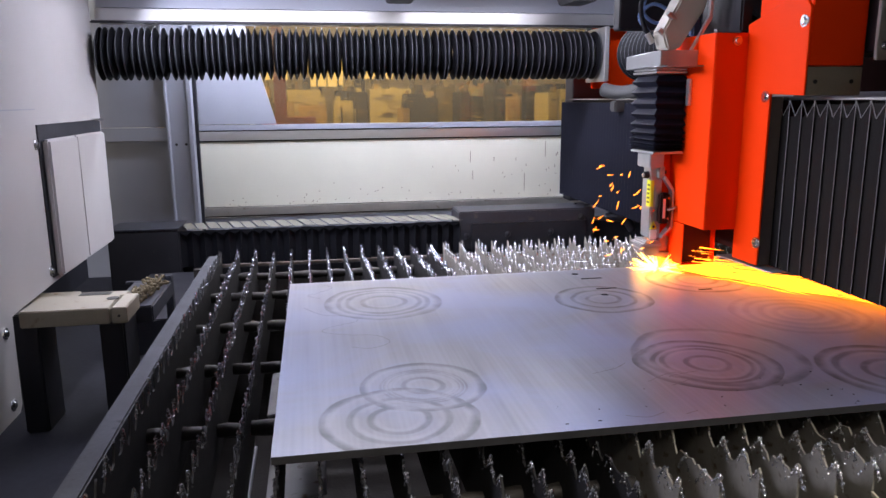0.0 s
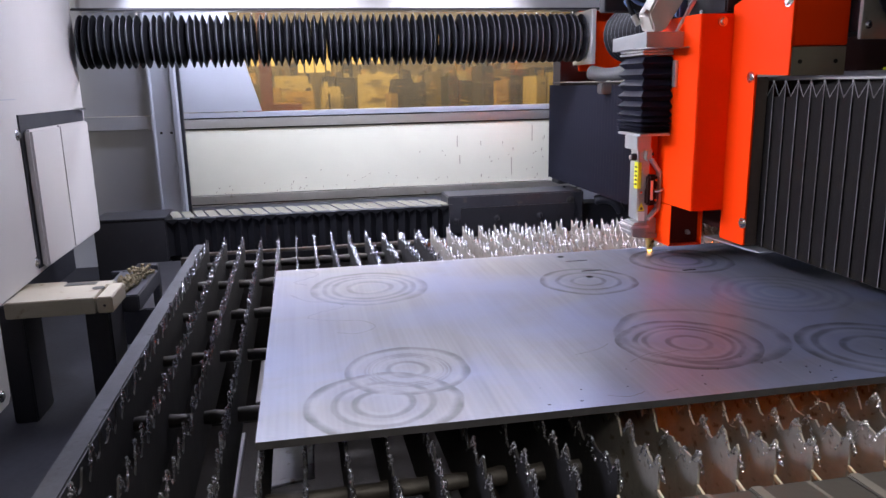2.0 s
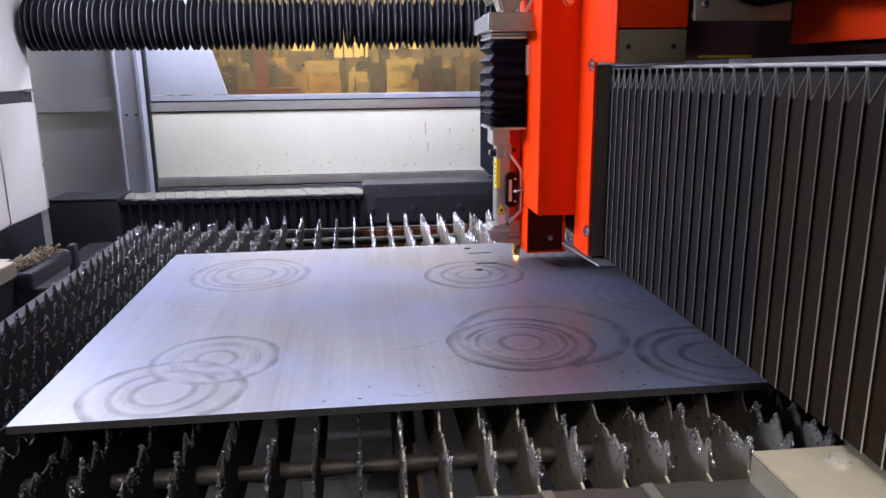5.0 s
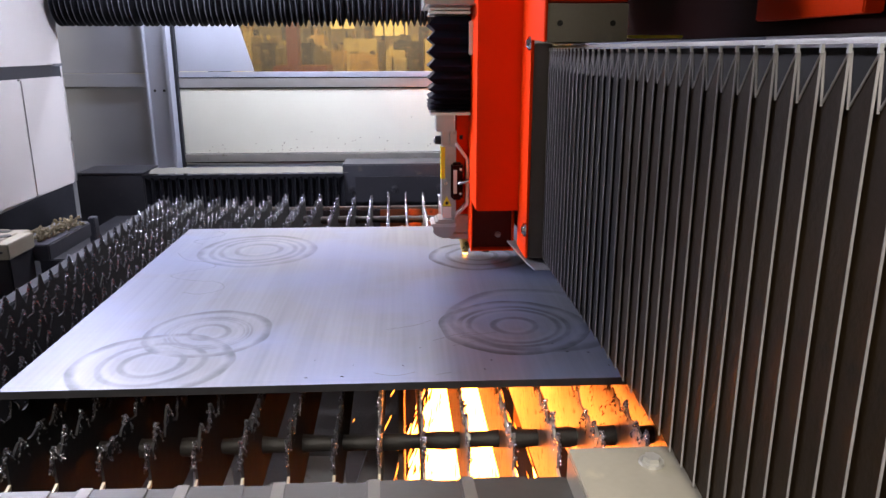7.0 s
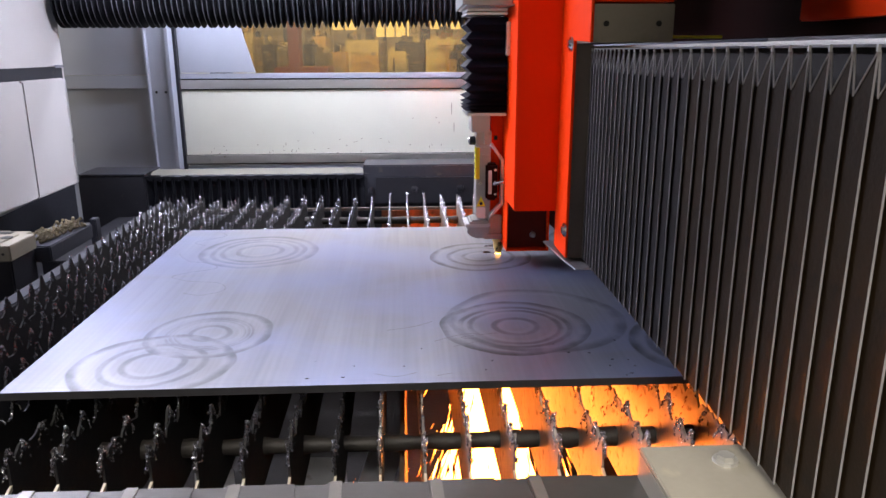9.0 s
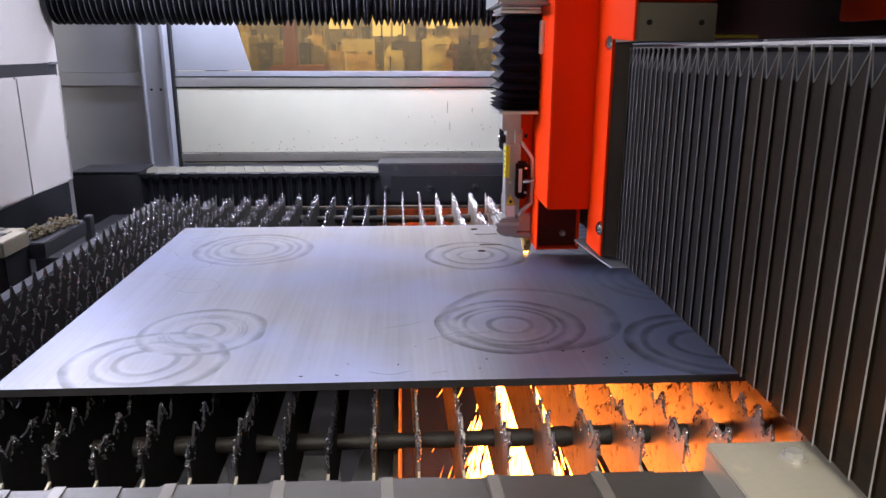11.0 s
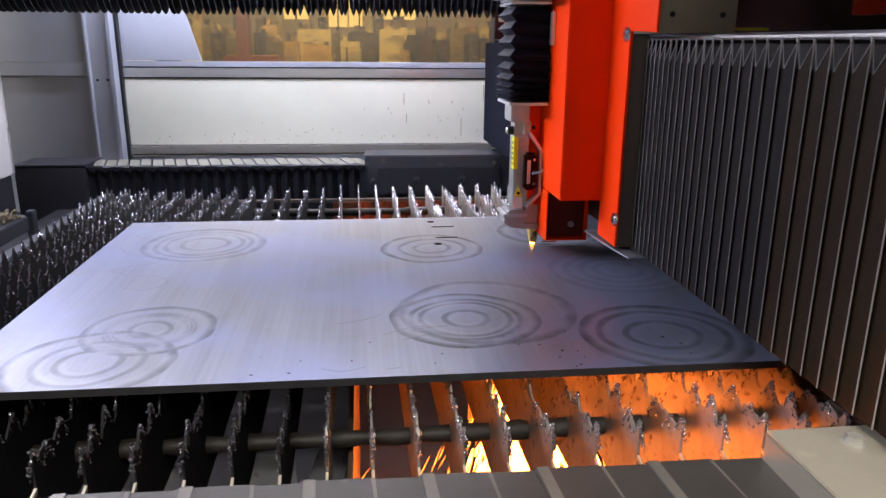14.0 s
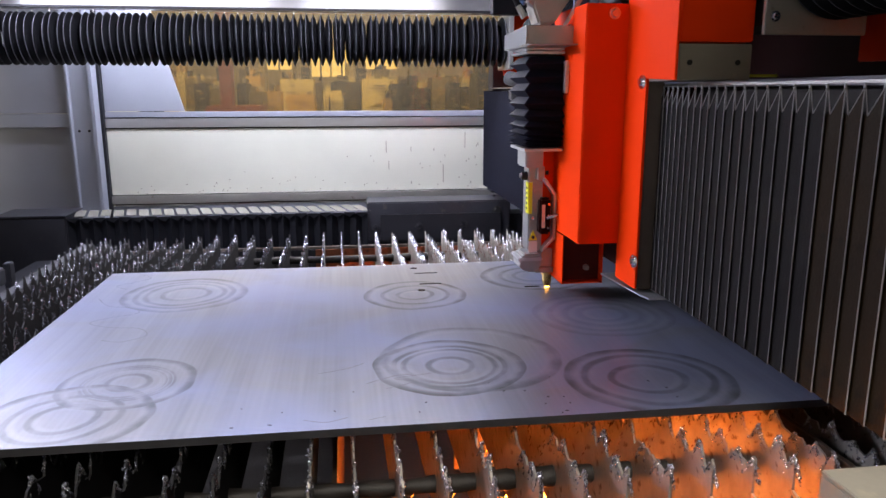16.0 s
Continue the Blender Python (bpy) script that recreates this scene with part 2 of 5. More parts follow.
def plate_steel():
    """Mill-bright sheet: brushed along its depth, a bluish reflection painted in clouds, with smeared rings left by the
    suction lifter.
    """
    m = bpy.data.materials.new("mill_sheet_steel")
    m.use_nodes = True
    nt = m.node_tree
    b = nt.nodes["Principled BSDF"]
    b.inputs["Metallic"].default_value = 0.4
    b.inputs["Specular IOR Level"].default_value = 0.4
    tc = nt.nodes.new("ShaderNodeTexCoord")

    def op(kind, x, y, z=0.0):
        n = nt.nodes.new("ShaderNodeMath")
        n.operation = kind
        for i, v in enumerate((x, y, z)):
            if isinstance(v, (int, float)):
                n.inputs[i].default_value = v
            else:
                nt.links.new(v, n.inputs[i])
        return n.outputs[0]

    def field(stretch, scale, detail, lo, hi, distortion=0.0):
        mp = nt.nodes.new("ShaderNodeMapping")
        mp.inputs["Scale"].default_value = stretch
        nt.links.new(tc.outputs["Object"], mp.inputs[0])
        n = nt.nodes.new("ShaderNodeTexNoise")
        n.inputs["Scale"].default_value, n.inputs["Detail"].default_value = scale, detail
        n.inputs["Distortion"].default_value = distortion
        nt.links.new(mp.outputs[0], n.inputs["Vector"])
        r = nt.nodes.new("ShaderNodeMapRange")
        r.inputs["From Min"].default_value, r.inputs["From Max"].default_value = lo, hi
        nt.links.new(n.outputs[0], r.inputs["Value"])
        return r.outputs[0]

    def blend(fac, one, two):
        n = nt.nodes.new("ShaderNodeMixRGB")
        for i, v in enumerate((fac, one, two)):
            if isinstance(v, tuple):
                n.inputs[i].default_value = (*v, 1)
            else:
                nt.links.new(v, n.inputs[i])
        return n.outputs[0]

    broad = field((9, 0.5, 1), 1.6, 2, 0.25, 0.75)
    fine = field((60, 1.2, 1), 2.0, 0, 0.1, 0.9)
    cloud = field((1.0, 1.3, 1), 2.6, 4, 0.38, 0.66, 0.6)
    grain = op("MULTIPLY_ADD", broad, 0.5, op("MULTIPLY", fine, 0.35))
    col = blend(grain, (0.135, 0.137, 0.148), (0.285, 0.29, 0.315))
    # bluish reflection of wall and lamp, put into the colour
    veil = op("MULTIPLY_ADD", cloud, 0.7, 0.1)
    col = blend(veil, col, (0.2, 0.235, 0.4))
    warp = nt.nodes.new("ShaderNodeTexNoise")
    warp.inputs["Scale"].default_value = 5
    nt.links.new(tc.outputs["Object"], warp.inputs["Vector"])
    wv = nt.nodes.new("ShaderNodeVectorMath")
    wv.operation = "MULTIPLY_ADD"
    wv.inputs[1].default_value, wv.inputs[2].default_value = (0.03, 0.03, 0), (-0.015, -0.015, 0)
    nt.links.new(warp.outputs["Color"], wv.inputs[0])
    pos = nt.nodes.new("ShaderNodeVectorMath")
    nt.links.new(tc.outputs["Object"], pos.inputs[0])
    nt.links.new(wv.outputs[0], pos.inputs[1])
    dark, bright = 0.0, 0.0
    for cx, cy, r, weight, peaks in (
        (0.31, 0.275, 0.15, 0.75, (0.3, 0.55, 0.62, 0.9)), (0.24, 0.11, 0.165, 0.8, (0.35, 0.6, 0.92)),
        (0.966, 0.86, 0.155, 1.0, (0.33, 0.63, 0.95)), (0.985, 0.28, 0.17, 1.0, (0.3, 0.62, 0.72, 0.96)),
        (1.04, 0.33, 0.22, 0.7, (0.9,)), (1.39, 0.15, 0.19, 1.0, (0.4, 0.7, 0.9)),
        (0.29, 0.96, 0.19, 0.7, (0.35, 0.6, 0.74, 0.92)), (1.37, 1.03, 0.18, 0.9, (0.35, 0.6, 0.92)), (1.45, 0.6, 0.2, 0.3, (0.3, 0.5, 0.7, 0.9)), (1.9, 0.4, 0.2, 0.7, (0.4, 0.9)),
    ):
        sub = nt.nodes.new("ShaderNodeVectorMath")
        sub.operation = "SUBTRACT"
        sub.inputs[1].default_value = (cx, cy, 0)
        nt.links.new(pos.outputs[0], sub.inputs[0])
        flat = nt.nodes.new("ShaderNodeVectorMath")
        flat.operation = "MULTIPLY"
        flat.inputs[1].default_value = (1 / r, 1 / r, 0)
        nt.links.new(sub.outputs[0], flat.inputs[0])
        ln = nt.nodes.new("ShaderNodeVectorMath")
        ln.operation = "LENGTH"
        nt.links.new(flat.outputs[0], ln.inputs[0])
        for shift, gain in ((0.0, weight), (-0.075, 1.0)):
            rp = nt.nodes.new("ShaderNodeValToRGB")
            rp.color_ramp.interpolation = "EASE"
            els = rp.color_ramp.elements
            els[0].position, els[0].color = 0.0, (0, 0, 0, 1)
            els[1].position, els[1].color = 1.0, (0, 0, 0, 1)
            for p in peaks:
                for dp, v in ((-0.13, 0.0), (-0.03, 0.8), (0.02, 0.9), (0.055, 0.05)) if p > 0.8 and gain == weight and shift == 0 else ((-0.075, 0.1), (-0.018, 0.72), (0.02, 0.72), (0.06, 0.12)):
                    e = els.new(min(0.995, p + dp + shift))
                    e.color = (v, v, v, 1)
            nt.links.new(ln.outputs["Value"], rp.inputs[0])
            if shift == 0:
                dark = op("MAXIMUM", dark, op("MULTIPLY", rp.outputs[0], gain))
            else:
                bright = op("MAXIMUM", bright, rp.outputs[0])
    smear = field((1, 1, 1), 11, 5, 0.35, 0.62)
    dark = op("MULTIPLY", dark, op("MULTIPLY_ADD", smear, 0.6, 0.35))
    bright = op("MULTIPLY", bright, op("MULTIPLY_ADD", smear, -0.4, 0.5))
    col = blend(dark, col, (0.04, 0.039, 0.042))
    col = blend(bright, col, (0.3, 0.31, 0.37))
    nt.links.new(col, b.inputs["Base Color"])
    rough = op("MULTIPLY_ADD", dark, 0.16, 0.36)
    nt.links.new(op("MULTIPLY_ADD", bright, -0.05, rough), b.inputs["Roughness"])
    return m


SHEET = plate_steel()


# ---- builders ----
def bx(bm, x0, x1, y0, y1, z0, z1):
    v = [bm.verts.new((x, y, z)) for x in (x0, x1) for y in (y0, y1) for z in (z0, z1)]
    for f in ((0, 1, 3, 2), (4, 6, 7, 5), (0, 4, 5, 1), (2, 3, 7, 6), (0, 2, 6, 4), (1, 5, 7, 3)):
        bm.faces.new([v[i] for i in f])
    return bm


def box(x0, x1, y0, y1, z0, z1):
    return bx(bmesh.new(), x0, x1, y0, y1, z0, z1)


def rod(bm, a, b, r, r2=None, n=12):
    a, b = Vector(a), Vector(b)
    r2 = r if r2 is None else r2
    q = (b - a).to_track_quat("Z", "Y")
    rings = []
    for p, rad in ((a, r), (b, r2)):
        rings.append([bm.verts.new(p + q @ Vector((rad * math.cos(2 * math.pi * i / n), rad * math.sin(2 * math.pi * i / n), 0))) for i in range(n)])
    for i in range(n):
        bm.faces.new((rings[0][i], rings[0][(i + 1) % n], rings[1][(i + 1) % n], rings[1][i]))
    bm.faces.new(rings[0][::-1])
    bm.faces.new(rings[1])
    return bm


def prism(bm, pts, axis, a0, a1):
    """A flat outline drawn out along an axis; pts in the other two axes, in order."""
    def place(p, a):
        c = list(p)
        c.insert("xyz".index(axis), a)
        return c
    lo = [bm.verts.new(place(p, a0)) for p in pts]
    hi = [bm.verts.new(place(p, a1)) for p in pts]
    n = len(pts)
    for i in range(n):
        bm.faces.new((lo[i], lo[(i + 1) % n], hi[(i + 1) % n], hi[i]))
    bm.faces.new(lo[::-1])
    bm.faces.new(hi)
    return bm


def hose(bm, pts, r, n=8):
    """A round tube through points."""
    pts = [Vector(p) for p in pts]
    fine = []
    for i in range(len(pts) - 1):
        p0, p1, p2, p3 = pts[max(0, i - 1)], pts[i], pts[i + 1], pts[min(len(pts) - 1, i + 2)]
        for k in range(6):
            t = k / 6
            fine.append(0.5 * ((2 * p1) + (p2 - p0) * t + (2 * p0 - 5 * p1 + 4 * p2 - p3) * t * t + (3 * p1 - p0 - 3 * p2 + p3) * t ** 3))
    fine.append(pts[-1])
    rings = []
    for i, p in enumerate(fine):
        d = (fine[min(i + 1, len(fine) - 1)] - fine[max(i - 1, 0)]).normalized()
        q = d.to_track_quat("Z", "Y")
        rings.append([bm.verts.new(p + q @ Vector((r * math.cos(2 * math.pi * j / n), r * math.sin(2 * math.pi * j / n), 0))) for j in range(n)])
    for a, b in zip(rings, rings[1:]):
        for j in range(n):
            bm.faces.new((a[j], a[(j + 1) % n], b[(j + 1) % n], b[j]))
    bm.faces.new(rings[0][::-1])
    bm.faces.new(rings[-1])
    return bm


def mesh_of(name, bm, material, bevel=0.0, smooth=False, seg=2):
    if bevel:
        bmesh.ops.bevel(bm, geom=bm.edges[:], offset=bevel, segments=seg, affect="EDGES", clamp_overlap=True)
    bmesh.ops.recalc_face_normals(bm, faces=bm.faces[:])
    me = bpy.data.meshes.new(name)
    bm.to_mesh(me)
    bm.free()
    me.materials.append(material)
    if smooth:
        for p in me.polygons:
            p.use_smooth = True
    return me


def part(name, bm, material, parent=None, label="", bevel=0.0, smooth=False, at=None, seg=2):
    ob = new(name, mesh_of(name, bm, material, bevel, smooth, seg))
    if parent is not None:
        ob.parent = parent
    if at is not None:
        ob.matrix_basis = at
    if label:
        ob["label"] = label
    return ob


def thing(name, label, category, group="", kind="", at=None):
    ob = tagged(new(name), label, category, group, kind)
    ob.empty_display_size = 0.05
    if at is not None:
        ob.matrix_basis = at
    return ob


def structure(name, bm, material, label, category, bevel=0.0):
    return tagged(part(name, bm, material, bevel=bevel), label, category, kind="structure")


def screw(parent, p, axis, r=0.008, name="screw", material=None):
    a = Vector(p)
    d = Vector(axis).normalized()
    bm = bmesh.new()
    rod(bm, a, a + d * 0.004, r * 1.5, r * 1.4)
    rod(bm, a + d * 0.004, a + d * 0.009, r, r * 0.75)
    return part(name, bm, material or CHROME, parent, smooth=False)


# ---- the head's way ----
HEAD = [(0.0, 1.322, 1.191), (0.5, 1.324, 1.194), (1.0, 1.326, 1.197), (1.5, 1.316, 1.197), (2.0, 1.333, 1.186), (2.5, 1.357, 1.187),
        (3.0, 1.35, 1.197), (3.5, 1.323, 1.199), (4.0, 1.304, 1.198), (4.2, 1.299, 1.194), (4.7, 1.23, 1.12), (5.6, 0.944, 0.9), (5.9, 0.917, 0.878), (6.3, 0.916, 0.876), (6.6, 0.916, 0.876), (7.0, 0.924, 0.876),
        (7.5, 0.943, 0.876), (8.0, 0.969, 0.876), (9.0, 1.021, 0.876), (10.0, 1.071, 0.876), (11.5, 1.147, 0.876), (12.5, 1.198, 0.877), (13.5, 1.25, 0.878), (14.5, 1.301, 0.878), (15.5, 1.352, 0.879), (16.0, 1.374, 0.882)]
FRONT_END, REAR_END = -1.0, 2.82

# ---- hall ----
structure("ground", box(-9, 11, -9, 22, -0.1, 0), CONCRETE, "grey worn concrete floor of the factory hall", "floor")
structure("hall_ceiling", box(-9, 11, -9, 22, 6.2, 6.3), HALLWALL, "pale ceiling of the factory hall", "ceiling")
structure("hall_wall_west", box(-9.2, -9, -9, 22, 0, 6.2), HALLWALL, "pale plastered hall wall", "wall")
structure("hall_wall_east", box(11, 11.2, -9, 22, 0, 6.2), HALLWALL, "pale plastered hall wall", "wall")
structure("hall_wall_south", box(-9.2, 11.2, -9.2, -9, 0, 6.2), HALLWALL, "pale plastered hall wall", "wall")
structure("hall_wall_north", box(-9.2, 11.2, 22, 22.2, 0, 6.2), HALLWALL, "pale plastered hall wall", "wall")

# ---- machine cabin ----
WL = -0.84
bm = bmesh.new()
prism(bm, [(-1.05, 0.5), (1.036, 0.567), (1.149, 0.679), (1.149, 0.943), (1.206, 0.971), (2.34, 0.993), (2.34, 2.163), (-1.05, 2.163)], "x", WL - 0.05, WL)
wall_left = structure("wall_left", bm, PAINT, "smooth white painted cabin side wall", "wall", 0.004)
for y, z in ((1.52, 1.468), (1.528, 1.021), (1.088, 0.929), (1.079, 0.703)):
    screw(wall_left, (WL, y, z), (1, 0, 0), 0.013, "dome_screw")
seam = part("seam", box(WL, WL + 0.002, -1.05, 1.544, 1.586, 1.59), GREYPAINT, wall_left)

hatch = thing("wall_hatch", "closed two-leaf white metal hatch in the cabin wall", "hatch")
part("recess", box(WL, WL + 0.006, 1.535, 2.305, 0.996, 1.535), DARKSTEEL, hatch, "dark recess frame")
part("leaf", box(WL + 0.008, WL + 0.034, 1.553, 1.872, 0.996, 1.484), PAINT, hatch, bevel=0.008)
part("leaf", box(WL + 0.008, WL + 0.031, 1.881, 2.258, 0.996, 1.484), PAINT, hatch, bevel=0.006)
part("hinge_strip", box(WL + 0.006, WL + 0.021, 2.272, 2.3, 1.206, 1.478), ALU, hatch, bevel=0.003)
part("hinge_strip", box(WL + 0.006, WL + 0.021, 2.272, 2.3, 0.996, 1.187), ALU, hatch, bevel=0.003)
part("latch", box(WL, WL + 0.028, 2.19, 2.283, 1.53, 1.541), CHROME, hatch, "small bright latch", bevel=0.002)

bm = bmesh.new()
bx(bm, -1.2, -0.665, 2.99, 3.05, 0.3, 1.399)
bx(bm, -1.2, -0.673, 2.965, 3.05, 1.402, 1.472)
bx(bm, -1.2, -0.665, 2.99, 3.05, 1.475, 2.16)
bx(bm, -0.53, 2.6, 3.05, 3.1, 0.3, 0.955)
bx(bm, -0.53, 2.6, 3.06, 3.1, 2.1, 2.16)
bx(bm, 1.80, 2.9, 3.05, 3.1, 0.955, 2.16)
wall_back = structure("wall_back", bm, GREYPAINT, "grey painted cabin rear wall with a rail line", "wall", 0.002)
bm = bmesh.new()
prism(bm, [(-0.672, 2.945), (-0.66, 2.945), (-0.655, 2.96), (-0.56, 2.96), (-0.555, 2.94), (-0.535, 2.94), (-0.535, 3.05), (-0.672, 3.05)], "z", 0.3, 2.16)
column = structure("column", bm, GREYPAINT, "grey folded steel cabin column beside the rear door", "column", 0.002)
for x in (-0.628, -0.577):
    part("bolt_hole", rod(bmesh.new(), (x, 2.961, 1.382), (x, 2.955, 1.382), 0.007), BLACK, column)

door = tagged(new("door_1"), "white enamelled rear lifting door with an amber laser window", "door", kind="structure")
part("lower_panel", box(-0.522, 1.79, 3.052, 3.085, 1.021, 1.385), DOORWHITE, door, "white enamel panel with drip marks", bevel=0.003)
part("sill", box(-0.52, 1.79, 3.03, 3.085, 0.972, 1.017), GREYSTEEL, door, "dirty grey sill", bevel=0.003)
part("rail", box(-0.522, 1.79, 3.044, 3.085, 1.394, 1.443), ALU, door, "grey rail", bevel=0.003)
part("rail_lip", box(-0.522, 1.79, 3.05, 3.085, 1.45, 1.479), GREYPAINT, door, bevel=0.002)
# black sheet and strips added to shut out hall light and darken the gaps
part("backing", box(-0.522, 1.79, 3.087, 3.095, 0.957, 1.479), BLACKSTEEL, door, "black sheet added behind the door joints to block hall light", bevel=0.0)
part("gap_shade_strip", box(-0.5348, -0.5225, 3.06, 3.085, 0.96, 2.1), BLACKSTEEL, door)
part("gap_cover", box(-0.5349, -0.519, 3.02, 3.049, 0.66, 2.1), BLACKSTEEL, door, "black strip added to darken the side gap of the door")
part("hinge", rod(bmesh.new(), (-0.535, 3.045, 1.16), (-0.535, 3.045, 1.25), 0.007), GREYSTEEL, door)
bm = bmesh.new()
prism(bm, [(-0.52, 1.483), (-0.1, 1.483), (-0.27, 2.1), (-0.52, 2.1)], "y", 3.056, 3.085)
part("upper_panel", bm, GREYPAINT, door, "pale grey solid panel with a slanted edge", bevel=0.002)
bm = bmesh.new()
prism(bm, [(-0.097, 1.481), (1.715, 1.481), (1.715, 2.1), (-0.266, 2.1)], "y", 3.066, 3.074)
pane = part("window_pane", bm, AMBER, door, "amber laser safety glass")
pane.visible_shadow = False
part("jamb", box(1.72, 1.79, 3.05, 3.085, 1.481, 2.1), BLACKSTEEL, door)
rng = random.Random(4)
bm = bmesh.new()
for x, z0, z1 in ((1.016, 1.23, 1.295), (1.479, 1.25, 1.347), (1.35, 1.05, 1.157), (1.03, 1.13, 1.18), (1.16, 1.235, 1.26), (1.36, 1.2, 1.215), (0.05, 1.06, 1.072)):
    bx(bm, x - 0.0017, x + 0.0017, 3.0505, 3.0515, z0 + 0.013, z1 + 0.013)
for _ in range(20):
    x, z, s = rng.uniform(0.75, 1.62), rng.uniform(1.03, 1.33), rng.uniform(0.004, 0.018)
    bx(bm, x - 0.002, x + 0.0015, 3.0506, 3.0515, z, z + s)
for _ in range(40):
    x, z = rng.uniform(-0.4, 1.7), 1.023 + abs(rng.gauss(0, 0.05))
    bx(bm, x - 0.003, x + 0.003, 3.0506, 3.0515, z, z + 0.004)
tagged(part("drip_marks", bm, mat("rust_drips", (0.34, 0.28, 0.21), 0.7), door), "thin brown drip marks", kind="stuff")

structure("ceiling", box(-0.95, 2.9, -1.1, 3.1, 2.165, 2.2), GREYPAINT, "grey cabin roof", "ceiling")
structure("wall_right", box(2.85, 2.9, -1.05, 3.1, 0, 2.165), PAINT, "white painted cabin side wall", "wall")
bm = bmesh.new()
bx(bm, -0.95, -0.55, -1.1, -1.051, 0, 2.165)
bx(bm, 2.2, 2.9, -1.1, -1.051, 0, 2.165)
bx(bm, -0.549, 2.199, -1.1, -1.051, 2.1, 2.165)
bx(bm, -0.549, 2.199, -1.1, -1.051, 0, 0.88)
structure("wall_front", bm, PAINT, "white painted cabin front with an open doorway", "wall")
header = structure("header_beam", box(-0.838, 2.84, 2.412, 2.48, 1.957, 2.022), ALU, "pale aluminium header beam across the cabin", "beam", 0.004)
structure("header_panel", box(-0.838, 2.84, 2.43, 2.47, 2.028, 2.16), GREYPAINT, "grey panel above the header beam", "wall")
for x in (0.5, 1.33):
    bm = bmesh.new()
    prism(bm, [(x - 0.1, 2.165), (x + 0.12, 2.165), (x + 0.07, 2.045), (x - 0.04, 2.045)], "y", 2.1, 2.3)
    tagged(part("roof_bracket", bm, BLACKSTEEL, bevel=0.004), "dark steel bracket under the cabin roof", "bracket", "roof brackets")

# lamp housings out of view; roof and right ones belong to added fill lamps
for nm, a, b, lab in (("led_bar", (-0.81, 0.55, 2.12), (-0.81, 2.25, 2.12), "slim white LED bar on the cabin wall, out of view"), ("led_bar", (-0.55, 1.9, 2.155), (1.45, 1.9, 2.155), "slim white bar added, unseen, for the roof fill lamp"), ("led_bar", (2.79, 1.1, 2.12), (2.79, 2.2, 2.12), "slim white LED bar on the cabin wall, out of view")):
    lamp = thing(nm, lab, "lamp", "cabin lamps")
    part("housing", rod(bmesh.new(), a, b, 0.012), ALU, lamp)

# unseen box, added to shut in the light of the parked sparks
bm = bmesh.new()
bx(bm, 2.98, 4.3, -0.1, 2.1, 0.001, 0.05)
bx(bm, 2.98, 4.3, -0.1, 2.1, 1.25, 1.3)
bx(bm, 2.98, 3.02, -0.1, 2.1, 0.051, 1.249)
bx(bm, 4.26, 4.3, -0.1, 2.1, 0.051, 1.249)
bx(bm, 3.021, 4.259, -0.1, -0.06, 0.051, 1.249)
bx(bm, 3.021, 4.259, 2.06, 2.1, 0.051, 1.249)
structure("parked_spark_box", bm, PAINT, "unseen added box that shuts in the light of parked sparks", "wall")

# ---- pit under the table ----
pit = tagged(new("pit"), "burnt steel scrap pit below the cutting table", "pit", kind="structure")
part("pit_floor", box(-0.46, 2.6, -0.24, 2.2, 0.004, 0.03), BARSLAG, pit)
part("pit_wall", box(-0.46, -0.42, -0.2, 2.16, 0.03, 0.78), BARSLAG, pit)
part("pit_wall", box(2.5, 2.54, -0.2, 2.16, 0.03, 0.93), BARSLAG, pit)
part("pit_wall", box(-0.46, 2.54, -0.24, -0.2, 0.03, 0.78), BARSLAG, pit)
part("pit_wall", box(-0.46, 2.54, 2.16, 2.2, 0.03, 0.86), BARSLAG, pit)
deck = tagged(new("base_deck"), "black steel deck of the machine base", "deck", kind="structure")
part("deck_plate", box(-1.2, -0.46, -1.05, 2.199, 0.62, 0.66), DECKBLACK, deck)
part("deck_plate", box(-1.2, 2.84, 2.2, 3.0, 0.62, 0.66), DECKBLACK, deck)
part("deck_lip", box(-1.2, -1.15, -1.05, 2.98, 0.66, 0.98), DECKBLACK, deck)

for i, (x, w, y0, tilt) in enumerate(((1.9, 0.2, 0.8, -20),)):
    b = box(-w / 2, w / 2, -0.45, 0.45, -0.003, 0.003)
    tagged(part("guide_sheet", b, RUSTY, bevel=0.0015, seg=1, at=pose(x, y0, 0.42, tilt * 0.5, tilt, 0)), "burnt sloping steel guide sheet in the scrap pit", "sheet", "guide sheets")
for x, y, z, sx, sy in ((-0.02, 0.1, 0.66, 0.13, 0.3), (0.02, 0.62, 0.66, 0.15, 0.36), (0.0, 1.15, 0.66, 0.16, 0.36), (-0.12, 0.6, 0.64, 0.05, 0.36)):
    tagged(part("scrap_tray", box(-sx / 2, sx / 2, -sy / 2, sy / 2, -0.004, 0.004), TRAY, bevel=0.002, seg=1, at=pose(x, y, z, 0, -8, 0)), "bare grey steel tray sheet below the slats", "tray", "trays")
for x, y, s, rz in ((0.52, 0.45, 0.12, 10), (0.66, 0.5, 0.09, -6), (1.62, 0.42, 0.1, -12), (0.78, 0.3, 0.1, 8), (1.75, 0.6, 0.12, 0), (0.25, 0.4, 0.1, 15)):
    tagged(part("offcut", box(-s / 2, s / 2, -0.1, 0.1, -0.005, 0.005), TRAY, bevel=0.0015, seg=1, at=pose(x, y, 0.5, 12, 18 - rz, rz)), "small cut steel offcut lying on the guide sheets", "offcut", "offcuts")

